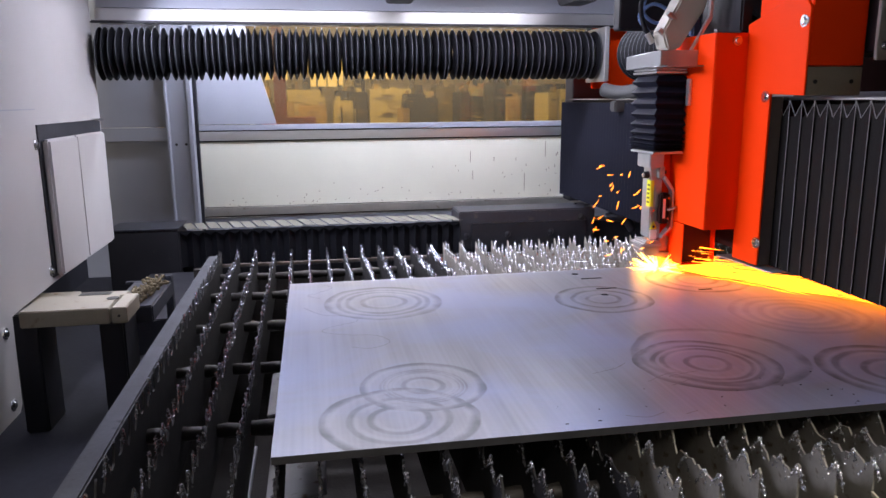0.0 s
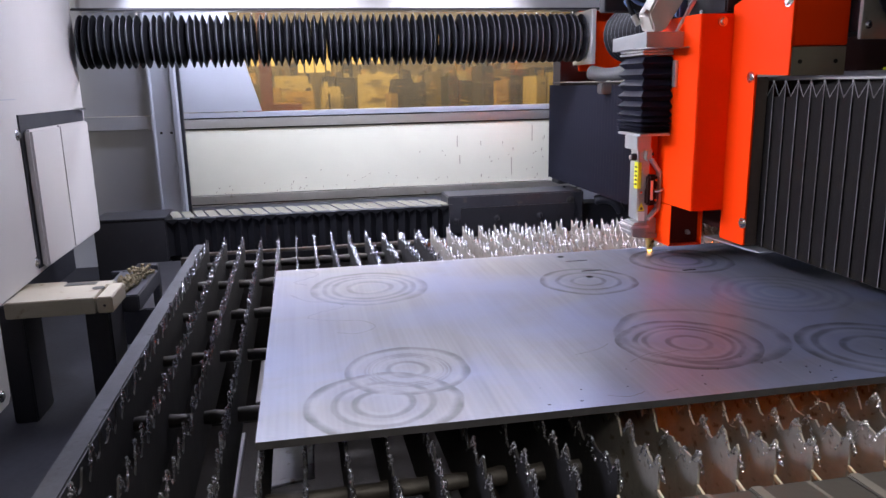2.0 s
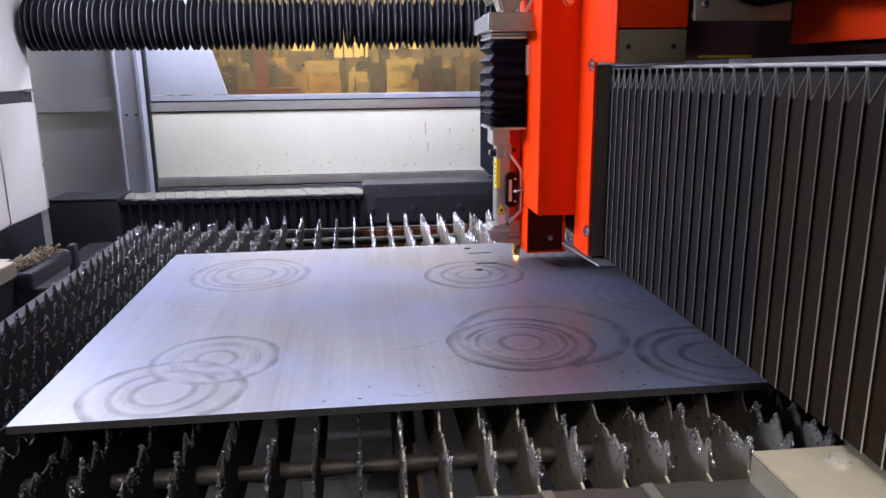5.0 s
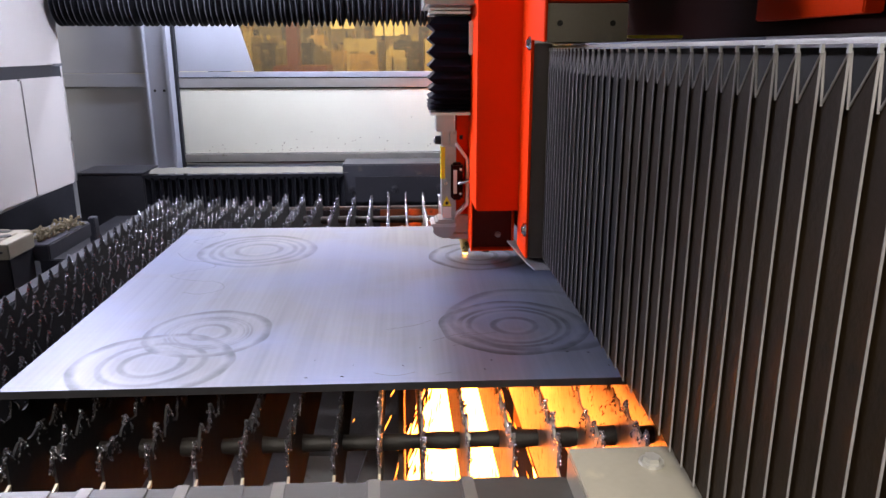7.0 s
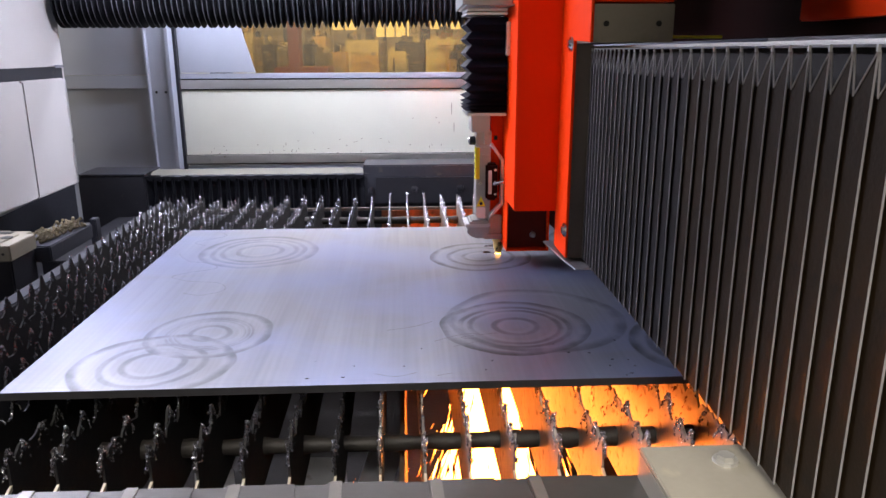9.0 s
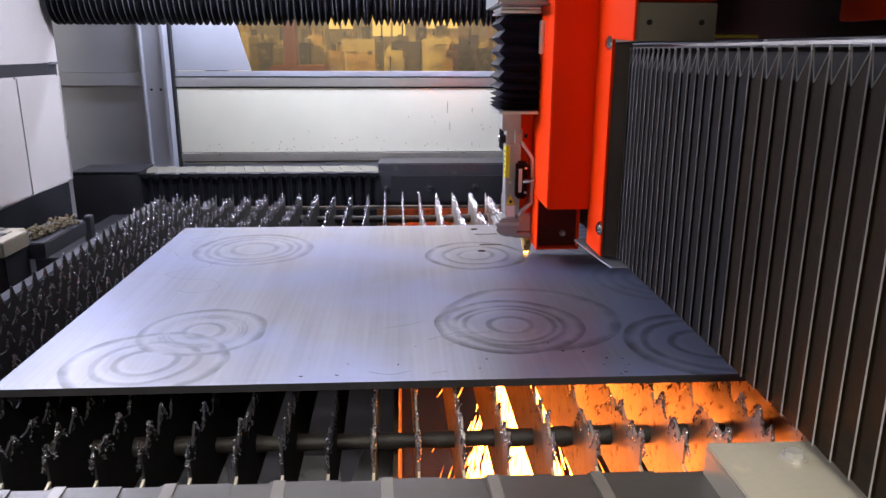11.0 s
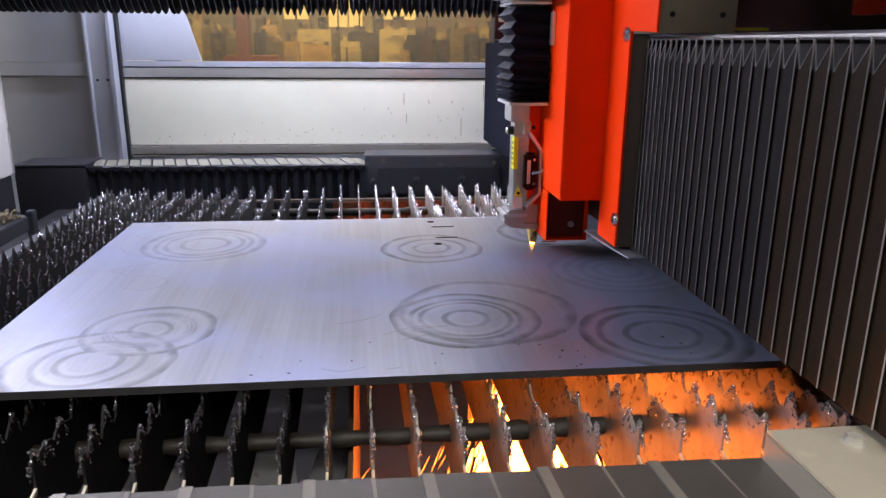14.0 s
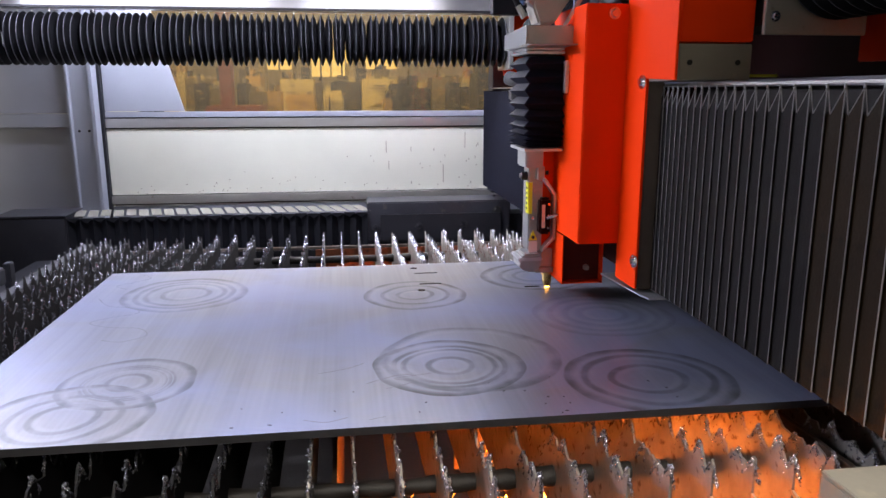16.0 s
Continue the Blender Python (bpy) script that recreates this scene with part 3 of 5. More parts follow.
# partitions of the pit, furred with hanging slag
def slag_fur(x0, x1, y, ztop, n, seed):
    rg = random.Random(seed)
    bm = bmesh.new()
    for _ in range(n):
        x, r = rg.uniform(x0, x1), rg.uniform(0.0016, 0.0046)
        if math.sin(x * 29.0) < -0.15 and rg.random() < 0.93:
            continue
        yy = y - rg.uniform(0.0, 0.012)
        z = ztop - rg.random() ** 1.4 * 0.22
        rod(bm, (x, yy, z), (x + rg.uniform(-0.004, 0.004), yy - 0.004, z - rg.uniform(0.006, 0.05) * (1 + 2 * (rg.random() > 0.93))), r, r * 0.3, 5)
    return bm


for y, x0, x1, zb, zt, seed in ((0.955, 1.1, 1.64, 0.37, 0.76, 61), (2.0, 0.738, 2.45, 0.031, 0.74, 62)):
    wall = structure("pit_partition", box(x0, x1, y, y + 0.012, zb, zt), RUSTPLATE, "rust-red burnt partition plate in the scrap pit", "partition")
    tagged(part("hanging_slag", slag_fur(x0, x1, y, zt, 4200, seed), RUSTPLATE, wall), "slag drips hanging along the plate", kind="stuff")
# lengthwise plates added to stop the sparks' light to left and right
for x, y0, y1 in ((0.725, -0.19, 1.99), (1.642, -0.19, 0.95)):
    wall = structure("pit_partition", box(x, x + 0.01, y0, y1, 0.031, 0.83 if x < 1 else 0.94), RUSTPLATE, "rust-red burnt partition plate in the scrap pit", "partition")

# ---- cutting table ----
table = thing("cutting_table", "black steel table frame that carries the slats", "table")
part("side_beam", box(-0.385, -0.335, -0.22, 2.12, 0.84, 0.93), DUSTY, table, "dark dusty side beam", bevel=0.004)
part("side_beam", box(2.4, 2.46, -0.22, 2.12, 0.84, 0.93), DARKSTEEL, table, bevel=0.004)
part("end_beam", box(-0.34, 2.395, 2.065, 2.12, 0.82, 0.89), BLACKSTEEL, table, bevel=0.004)
part("angle_strip", box(-0.34, 2.395, 2.046, 2.06, 0.892, 0.905), RUSTY, table, bevel=0.002)
# plate added on the firelit stretch of the end beam
part("firelit_plate", box(0.63, 2.395, 2.0605, 2.0642, 0.72, 0.888), ENDFIRELIT, table, "rust-red plate added with firelight put into its colour")


def lumpy_bar(y, z, r, seed):
    rg = random.Random(seed)
    bm = bmesh.new()
    n, m = 90, 10
    rings = []
    for i in range(n + 1):
        x = -0.34 + 2.735 * i / n
        k = 1 + rg.uniform(-0.08, 0.3)
        rings.append([bm.verts.new((x, y + r * k * math.cos(2 * math.pi * j / m) * rg.uniform(0.85, 1.1), z + r * k * math.sin(2 * math.pi * j / m) * rg.uniform(0.85, 1.1))) for j in range(m)])
    for a, b in zip(rings, rings[1:]):
        for j in range(m):
            bm.faces.new((a[j], a[(j + 1) % m], b[(j + 1) % m], b[j]))
    bm.faces.new(rings[0][::-1])
    bm.faces.new(rings[-1])
    return bm


for i, y in enumerate((0.02, 0.42, 0.82, 1.22, 1.62, 1.95)):
    part("cross_bar", lumpy_bar(y, 0.866, 0.016, 30 + i), BARSLAG, table, "slag-crusted round cross bar", smooth=True)

Y0, Y1, PITCH = -0.15, 2.045, 0.065


def slat_mesh(name, seed, material, wear, crown=True):
    """A toothed strip standing on edge: teeth every 65 mm, tips and valleys burnt uneven."""
    rg = random.Random(seed)
    prof = [(Y0, 0.966 + rg.uniform(-0.014, 0.006)), (Y0 + 0.006, 0.972 + rg.uniform(-0.014, 0.004)), (-0.13, 0.944)]
    tips = [(Y0 + 0.006, 0.97)]
    j = 0
    while True:
        yt = -0.097 + PITCH * j
        if yt > Y1 - 0.02:
            break
        zt = 0.984 - wear * rg.random() ** 2 * 0.035
        zv = 0.94 + rg.uniform(-0.008, 0.008)
        w = rg.uniform(0.002, 0.005)
        tip = rg.uniform(-0.004, 0.004)
        if yt > (0.55 if crown else 0.02):
            prof += [(yt - 0.017, 0.942 + rg.uniform(-0.005, 0.005)), (yt - w * 0.5, zt - 0.002), (yt + w * 0.5, zt), (yt + 0.017, 0.943 + rg.uniform(-0.005, 0.005)), (yt + PITCH / 2 + rg.uniform(-0.004, 0.004), 0.932 + rg.uniform(-0.008, 0.008))]
            tips.append((yt, zt))
            j += 1
            continue
        prof += [(yt - 0.023, 0.951 + rg.uniform(-0.005, 0.005)), (yt - 0.01 + tip, 0.968 + rg.uniform(-0.005, 0.005) - (0.984 - zt) * 0.5), (yt - w + tip, zt - 0.003), (yt + w + tip, zt),
                 (yt + 0.011 + tip, 0.966 + rg.uniform(-0.006, 0.005) - (0.984 - zt) * 0.5), (yt + 0.022, 0.951 + rg.uniform(-0.006, 0.005)), (yt + PITCH / 2 + rg.uniform(-0.003, 0.003), zv)]
        tips.append((yt, zt))
        j += 1
    prof.append((Y1, 0.965))
    bm = bmesh.new()
    h = 0.002
    cols = [[bm.verts.new((s * h, y, z)) for s in (-1, 1) for z in (zt, 0.8)] for y, zt in prof]
    for a, b in zip(cols, cols[1:]):
        bm.faces.new((a[0], b[0], b[1], a[1]))
        bm.faces.new((a[2], a[3], b[3], b[2]))
        bm.faces.new((a[0], a[2], b[2], b[0]))
        bm.faces.new((a[1], b[1], b[3], a[3]))
    for c in (cols[0], cols[-1]):
        bm.faces.new((c[0], c[1], c[3], c[2]))
    return mesh_of(name, bm, material), tips


def slag_mesh(name, seed, tips, crown=True):
    """Frozen beads of molten steel along the teeth."""
    rg = random.Random(seed)
    bm = bmesh.new()
    ico = [Vector(v) for v in ((1, 0, 0), (-1, 0, 0), (0, 1, 0), (0, -1, 0), (0, 0, 1), (0, 0, -1))]
    tri = ((0, 2, 4), (2, 1, 4), (1, 3, 4), (3, 0, 4), (2, 0, 5), (1, 2, 5), (3, 1, 5), (0, 3, 5))
    for yt, zt in tips:
        lump = 1.15 if yt < 0.02 else 1.0
        for _ in range(int(rg.randint(62, 86) * (1.3 if lump > 1 else 1.0))):
            u = rg.random() ** 1.25
            side = rg.choice((-1, 1))
            y = yt + side * u * (0.022 if (crown and yt < 0.55) or yt < 0.02 else 0.018) + rg.uniform(-0.003, 0.003)
            c = Vector((rg.gauss(0, 0.0014) * lump, y, zt + 0.001 - u * 0.034 - rg.random() ** 4 * 0.014))
            s = Vector((rg.uniform(0.0012, 0.0026), rg.uniform(0.0014, 0.003), rg.uniform(0.0016, 0.0038))) * (1 + 0.6 * (lump - 1))
            vs = [bm.verts.new(c + Vector((v.x * s.x, v.y * s.y, v.z * s.z)) * rg.uniform(0.8, 1.2)) for v in ico]
            for f in tri:
                bm.faces.new([vs[i] for i in f])
    return mesh_of(name, bm, SLAG)


def drape_mesh(name, seed):
    """Rough crust of frozen drips down both faces of a slat."""
    rg = random.Random(seed)
    bm = bmesh.new()
    for _ in range(700):
        y = rg.uniform(0.05, 1.95)
        reach = 0.05 + 0.13 * (0.5 + 0.5 * math.sin(y * 23 + seed)) * rg.random()
        z = 0.95 - reach * rg.random() ** 0.6
        side = rg.choice((-1, 1))
        r = rg.uniform(0.0012, 0.003)
        c = Vector((side * (0.002 + r * 0.4), y, z))
        tip = bm.verts.new(c + Vector((side * rg.uniform(0, 0.006), 0, -r * 2.6)))
        top = [bm.verts.new(c + Vector((side * r * 0.8 * math.cos(a), r * math.sin(a), rg.uniform(0, r)))) for a in (-1.57, 0.0, 1.57, 3.14)]
        for i in range(4):
            bm.faces.new((top[i], top[(i + 1) % 4], tip))
        bm.faces.new(top[::-1])
    return mesh_of(name, bm, CRUST)


DRAPES = [drape_mesh("slag_drape", 300 + s) for s in range(3)]
variants = []
for s in range(7):
    me, tips = slat_mesh("slat", 100 + s, SLAT, 1.0)
    spiked, spikes = slat_mesh("slat", 150 + s, SLATDARK, 0.8, False)
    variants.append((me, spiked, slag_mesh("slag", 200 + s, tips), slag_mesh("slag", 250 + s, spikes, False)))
fresh, fresh_tips = slat_mesh("slat", 99, SLATDARK, 0.4, False)
fresh_slag = slag_mesh("slag", 98, fresh_tips[::2], False)
TAB = mesh_of("foot_tab", prism(bmesh.new(), [(-0.151, 0.898), (-0.149, 0.907), (-0.205, 0.891), (-0.205, 0.884)], "x", -0.0022, 0.0022), SLATFOOT)
for k in range(-4, 31):
    first = k == -4
    pick = variants[(k * 5) % 7]
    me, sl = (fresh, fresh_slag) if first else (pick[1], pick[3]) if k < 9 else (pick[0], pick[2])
    s = tagged(new("slat", me), "nearly clean toothed steel slat standing on edge" if first else "toothed steel slat on edge crusted with silvery slag", "slat", "table slats")
    s.matrix_basis = pose(0.0065 + 0.0763 * k, 0, -0.003, 0, 0, 0.6)
    g = new("slag", sl)
    g.parent = s
    tagged(g, "silvery frozen slag beads", kind="stuff")
    t = new("foot_tab", TAB)
    t.parent = s
    if k >= 15:
        d = new("slag_drape", DRAPES[k % 3])
        d.parent = s
        tagged(d, "rust-brown slag crust hanging on the slat", kind="stuff")

# ---- sheet being cut ----
T = 0.015
bm = bmesh.new()


def loop(pts):
    vs = [bm.verts.new((x, y, 0)) for x, y in pts]
    for i in range(len(vs)):
        bm.edges.new((vs[i], vs[(i + 1) % len(vs)]))


def slot(x0, x1, y, r, n=6):
    pts = [(x1 + r * math.sin(math.pi * i / n), y - r * math.cos(math.pi * i / n)) for i in range(n + 1)]
    return pts + [(x0 - r * math.sin(math.pi * i / n), y + r * math.cos(math.pi * i / n)) for i in range(n + 1)]


loop([(0, 0), (2.5, 0), (2.5, 1.25), (0, 1.25)])
for x0, x1, y, r in ((0.9935, 0.9936, 1.189, 0.0125), (0.994, 1.06, 1.118, 0.0062), (0.995, 1.056, 0.979, 0.0062), (0.99, 0.9901, 0.906, 0.0125), (1.316, 1.352, 0.904, 0.0065)):
    loop(slot(x0, x1, y, r))
bmesh.ops.triangle_fill(bm, use_beauty=True, use_dissolve=False, edges=bm.edges[:])
ext = bmesh.ops.extrude_face_region(bm, geom=bm.faces[:])
bmesh.ops.translate(bm, verts=[v for v in ext["geom"] if isinstance(v, bmesh.types.BMVert)], vec=(0, 0, -T))
sheet = part("steel_sheet", bm, SHEET, at=pose(0, 0, 1.0))
tagged(sheet, "thick bluish steel sheet with smeared lifter rings and cut slots", "sheet")
EDGE = mat("sheared_sheet_edge", (0.06, 0.06, 0.065), 0.55, metal=0.4, var=0.25, scale=12, bump=0.2)
sheet.data.materials.append(EDGE)
for p in sheet.data.polygons:
    if abs(p.normal.z) < 0.5:
        p.material_index = 1
bm = bmesh.new()
for _ in range(22):
    x, y, s = rng.uniform(0.55, 1.5), abs(rng.gauss(0.03, 0.07)) + 0.01, rng.uniform(0.001, 0.004)
    a = rng.uniform(0, 3)
    prism(bm, [(x + s * math.cos(a), y + s * 0.5 * math.sin(a)), (x - s * 0.3 * math.sin(a), y + s * 0.3), (x - s * math.cos(a), y - s * 0.5 * math.sin(a)), (x + 0.002, y - 0.0015)], "z", 1.0002, 1.0012)
tagged(part("dirt_flecks", bm, BLACK, sheet, at=pose(0, 0, -1.0)), "dark dirt flecks", kind="stuff")

SCRATCH = mat("dull_scratch", (0.13, 0.13, 0.15), 0.6, var=0.2, scale=30, bump=0.0)
for pts in ([(0.05, 0.94), (0.1, 0.86), (0.17, 0.83), (0.2, 0.78), (0.13, 0.74), (0.1, 0.7), (0.16, 0.66), (0.24, 0.64), (0.27, 0.58), (0.22, 0.54), (0.17, 0.56)],
            [(0.1, 1.22), (0.14, 1.17), (0.1, 1.12), (0.06, 1.08), (0.1, 1.04)], [(0.7, 0.27), (0.76, 0.29), (0.8, 0.32)], [(0.8, 0.2), (0.86, 0.235), (0.9, 0.24)],
            [(0.84, 0.17), (0.9, 0.2), (0.86, 0.22), (0.94, 0.24)], [(0.68, 0.045), (0.72, 0.03), (0.76, 0.045)], [(0.8, 0.03), (0.83, 0.04)]):
    bm = hose(bmesh.new(), [(x, y, -0.0012) for x, y in pts], 0.0016, 6)
    part("scratch", bm, SCRATCH, sheet, "thin dull scratch")

# ---- gantry beam ----
beam = thing("gantry_beam", "moving gantry beam on two side trucks", "gantry")
part("girder", box(0.245, 0.62, FRONT_END, REAR_END, 1.1, 1.6), GIRDER, beam, "dark brown steel girder", bevel=0.006)
part("bellows_rail", box(0.2, 0.24, FRONT_END, REAR_END, 1.603, 1.608), GREYSTEEL, beam, "bright guide rail above the bellows", bevel=0.002)
part("girder_back", box(0.64, 0.66, FRONT_END, REAR_END, 1.627, 2.02), MAROON, beam, "dark brown plate behind the girder", bevel=0.004)
part("stop_block", box(0.365, 0.5, 0.56, 0.585, 1.6255, 1.632), YELLOW, beam, "small yellow strip", bevel=0.002)
rear_truck = part("rear_truck", box(-0.494, 0.25, 2.462, 2.67, 0.84, 1.038), DARKSTEEL, beam, "dark grey rear truck cover", bevel=0.006)
part("rear_ledge", box(-0.43, 0.2, 2.452, 2.4615, 0.84, 0.975), BLACKSTEEL, rear_truck, bevel=0.002)
for x, z in ((-0.452, 0.909), (-0.232, 0.912), (0.002, 0.915)):
    screw(rear_truck, (x, 2.452, z), (0, -1, 0), 0.012, "bolt", BLACKSTEEL)
screw(rear_truck, (0.177, 2.462, 0.984), (0, -1, 0), 0.016, "grommet", BLACK)
screw(rear_truck, (0.19, 2.6, 1.038), (0, 0, 1), 0.007, "bolt", BLACKSTEEL)
part("cable_elbow", hose(bmesh.new(), [(0.29, 2.40, 0.99), (0.33, 2.38, 1.0), (0.38, 2.36, 0.985), (0.42, 2.36, 0.93)], 0.025), DARKSTEEL, beam, smooth=True)
bm = bmesh.new()
bx(bm, 0.036, 0.7, -0.72, -0.378, 1.072, 1.078)
bx(bm, 0.036, 0.042, -0.72, -0.378, 1.0, 1.0715)
front_truck = part("front_truck", bm, TRUCKPLATE, beam, "beige-grey folded cover plate of the front truck", bevel=0.0015)
bm = rod(bmesh.new(), (0.137, -0.42, 1.078), (0.137, -0.42, 1.082), 0.017, 0.016)
rod(bm, (0.137, -0.42, 1.082), (0.137, -0.42, 1.088), 0.012, 0.011, 6)
part("hex_bolt", bm, GREYSTEEL, front_truck)
bm = bmesh.new()
bx(bm, 0.195, 0.5, 2.43, 2.446, 1.66, 2.0)
part("ring_plate", bm, RED, beam, "red mounting plate", bevel=0.004)
part("flange", box(0.168, 0.19, 2.2, 2.45, 1.69, 1.945), ALU, beam, "grey bellows flange", bevel=0.003)
part("elbow", hose(bmesh.new(), [(0.17, 2.2, 1.65), (0.22, 2.1, 1.635), (0.28, 2.0, 1.66), (0.3, 1.95, 1.72)], 0.034, 12), SMOKE, beam, "grey cast pipe elbow", smooth=True)
part("pipe_clamp", box(0.13, 0.3, 1.97, 2.03, 1.55, 1.6), SMOKE, beam, bevel=0.006)
# black box added only to darken the background behind the carriage
part("darkening_box", box(-0.04, 0.6, 1.56, 1.62, 1.87, 2.1), BLACKSTEEL, beam, "black box added to darken the space behind the carriage", bevel=0.004)
part("rear_post", box(0.2, 0.45, 2.72, 2.84, 1.04, 1.95), BLACKSTEEL, beam, bevel=0.004)

# ---- head carriage, drawn round the nozzle's axis ----
head = thing("cutting_carriage", "red laser cutting carriage with a silver cutting head", "laser head")
cover = part("side_cover", box(0.006, 0.121, -0.262, 0.02, 1.19, 1.806), RED, head, "red enamelled cover", bevel=0.003)
screw(cover, (0.079, -0.262, 1.782), (0, -1, 0), 0.011)
screw(cover, (0.006, -0.132, 1.751), (-1, 0, 0), 0.011)
part("handle", box(-0.004, 0.006, -0.135, -0.112, 1.585, 1.672), ALU, cover, "small aluminium latch plate", bevel=0.002)
bm = bmesh.new()
bx(bm, 0.006, 0.01, -0.13, 0.02, 1.045, 1.188)
bx(bm, 0.0105, 0.128, 0.0, 0.02, 1.045, 1.188)
bx(bm, 0.124, 0.128, -0.13, -0.0005, 1.045, 1.188)
part("lower_cover", bm, RED, head, "red sheet cover open towards the front", bevel=0.001, seg=1)
part("cover_floor", box(0.0105, 0.1235, -0.13, -0.001, 1.046, 1.05), RED, head)
part("inner_panel", box(0.0105, 0.1235, -0.105, -0.098, 1.0505, 1.1875), REDSHADED, head, "red panel set back in the lower cover, shade in its colour", bevel=0.0)
part("lower_knob", rod(bmesh.new(), (0.085, -0.1055, 1.088), (0.085, -0.12, 1.088), 0.009, 0.006), GREYSTEEL, head, "small domed screw")
bm = bmesh.new()
prism(bm, [(-0.255, 1.096), (-0.39, 1.096), (-0.39, 1.622), (-0.545, 1.614), (-0.545, 1.85), (-0.5, 1.9), (-0.255, 1.83)], "x", 0.117, 0.124)
big = part("large_cover", bm, RED, head, "red L-shaped enamelled cover", bevel=0.002, seg=1)
screw(big, (0.117, -0.372, 1.612), (-1, 0, 0), 0.012)
screw(big, (0.117, -0.382, 1.168), (-1, 0, 0), 0.012)
screw(big, (0.117, -0.525, 1.815), (-1, 0, 0), 0.012)
part("front_cover", box(0.1245, 0.295, -0.545, -0.3, 1.696, 1.9), RED, head, bevel=0.003)
grey = part("front_plate", box(0.1245, 0.295, -0.543, -0.3, 1.614, 1.692), TRUCKPLATE, head, "bare grey steel plate", bevel=0.002)
for x in (0.15, 0.262):
    part("hole", rod(bmesh.new(), (x, -0.5435, 1.652), (x, -0.546, 1.652), 0.006), BLACK, grey)
part("inner_frame", box(0.125, 0.168, -0.388, -0.26, 1.096, 1.612), FRAMEBROWN, head, "brown-black steel frame", bevel=0.003)
part("back_block", box(0.13, 0.29, -0.38, 0.1, 1.12, 1.6), MAROON, head, bevel=0.004)
bm = bmesh.new()
prism(bm, [(0.1, -0.19), (0.118, -0.395), (0.128, -0.46), (0.205, -0.46), (0.205, -0.19)], "z", 1.087, 1.091)
part("wiper_plate", bm, ALU, head, "thin bright wiper plate")
part("flange", box(0.284, 0.52, -0.602, -0.59, 1.708, 1.98), GREYSTEEL, head, "grey square flange plate", bevel=0.002)
for x, z in ((0.305, 1.745), (0.305, 1.94)):
    screw(head, (x, -0.602, z), (0, -1, 0), 0.008)
# flat red block for the red patch above the girder
part("red_back_block", box(0.598, 0.636, -0.87, -0.479, 1.658, 1.76), RED, head, "flat red block above the back of the girder", bevel=0.003)
part("flange_box", box(0.3, 0.5, -0.588, -0.3, 1.73, 1.95), BLACKSTEEL, head, bevel=0.004)

# vertical bellows over the head
zb = part("lift_bellows", box(-0.09, 0.0, -0.09, 0.055, 1.435, 1.685), RUBBER, head, "square black folded bellows")
levels = [1.437, 1.444, 1.453, 1.465, 1.483, 1.508, 1.54, 1.575, 1.612, 1.648, 1.684]
for z0, z1 in zip(levels, levels[1:]):
    bm = bmesh.new()
    mid = z0 + (z1 - z0) * 0.45
    rings = []
    for z, o in ((z0, 0.0), (mid, 0.019), (z1, 0.0)):
        rings.append([bm.verts.new(p) for p in ((-0.092 - o, -0.092 - o, z), (0.004, -0.092 - o, z), (0.004, 0.057 + o, z), (-0.092 - o, 0.057 + o, z))])
    for a, b in zip(rings, rings[1:]):
        for i in range(4):
            bm.faces.new((a[i], a[(i + 1) % 4], b[(i + 1) % 4], b[i]))
    bm.faces.new(rings[0][::-1])
    bm.faces.new(rings[-1])
    part("fold", bm, BLUEFABRIC, zb)
part("label", box(-0.1, -0.098, -0.05, -0.02, 1.66, 1.675), WHITELABEL, zb)
part("top_frame", box(-0.108, 0.002, -0.108, 0.072, 1.69, 1.697), ALU, head, "pale frame", bevel=0.0015)
part("top_frame", box(-0.106, 0.002, -0.106, 0.07, 1.7, 1.706), ALU, head, bevel=0.0015)
part("bottom_frame", box(-0.106, 0.004, -0.106, 0.07, 1.425, 1.433), ALU, head, "pale frame", bevel=0.0015)
bm = bmesh.new()
prism(bm, [(0.1, 1.708), (0.1, 1.752), (-0.16, 1.76), (-0.16, 1.712)], "x", -0.123, -0.118)
bx(bm, -0.1179, 0.05, -0.16, -0.156, 1.712, 1.76)
bx(bm, -0.1179, 0.06, -0.2, 0.1, 1.708, 1.7115)
part("hood", bm, HEADALU, head, "folded bare aluminium hood", bevel=0.001, seg=1)
arm = bmesh.new()
prism(arm, [(-0.075, 1.765), (-0.035, 1.765), (0.055, 1.9), (0.06, 1.99), (0.0, 1.99), (-0.095, 1.82)], "y", -0.11, -0.03)
part("cable_guide", arm, BEIGE, head, "beige slanted cable guide", bevel=0.006)
bm = bmesh.new()
prism(bm, [(-0.02, 1.76), (-0.012, 1.76), (0.05, 1.86), (0.055, 2.0), (0.045, 2.0), (0.04, 1.865)], "y", -0.16, -0.145)
part("guide_edge", bm, ALU, head, bevel=0.002)
part("air_hose", hose(bmesh.new(), [(-0.09, 0.0, 1.83), (-0.12, 0.02, 1.88), (-0.08, 0.0, 1.92), (-0.03, -0.02, 1.89), (-0.05, 0.02, 1.86), (-0.1, 0.03, 1.9), (-0.08, 0.02, 2.0)], 0.006), BLUETUBE, head, "coiled blue air hose", smooth=True)
part("air_hose", hose(bmesh.new(), [(-0.1, -0.05, 1.8), (-0.13, -0.04, 1.85), (-0.12, 0.0, 1.93), (-0.06, 0.0, 1.97), (0.0, 0.03, 1.98)], 0.008), RUBBER, head, smooth=True)
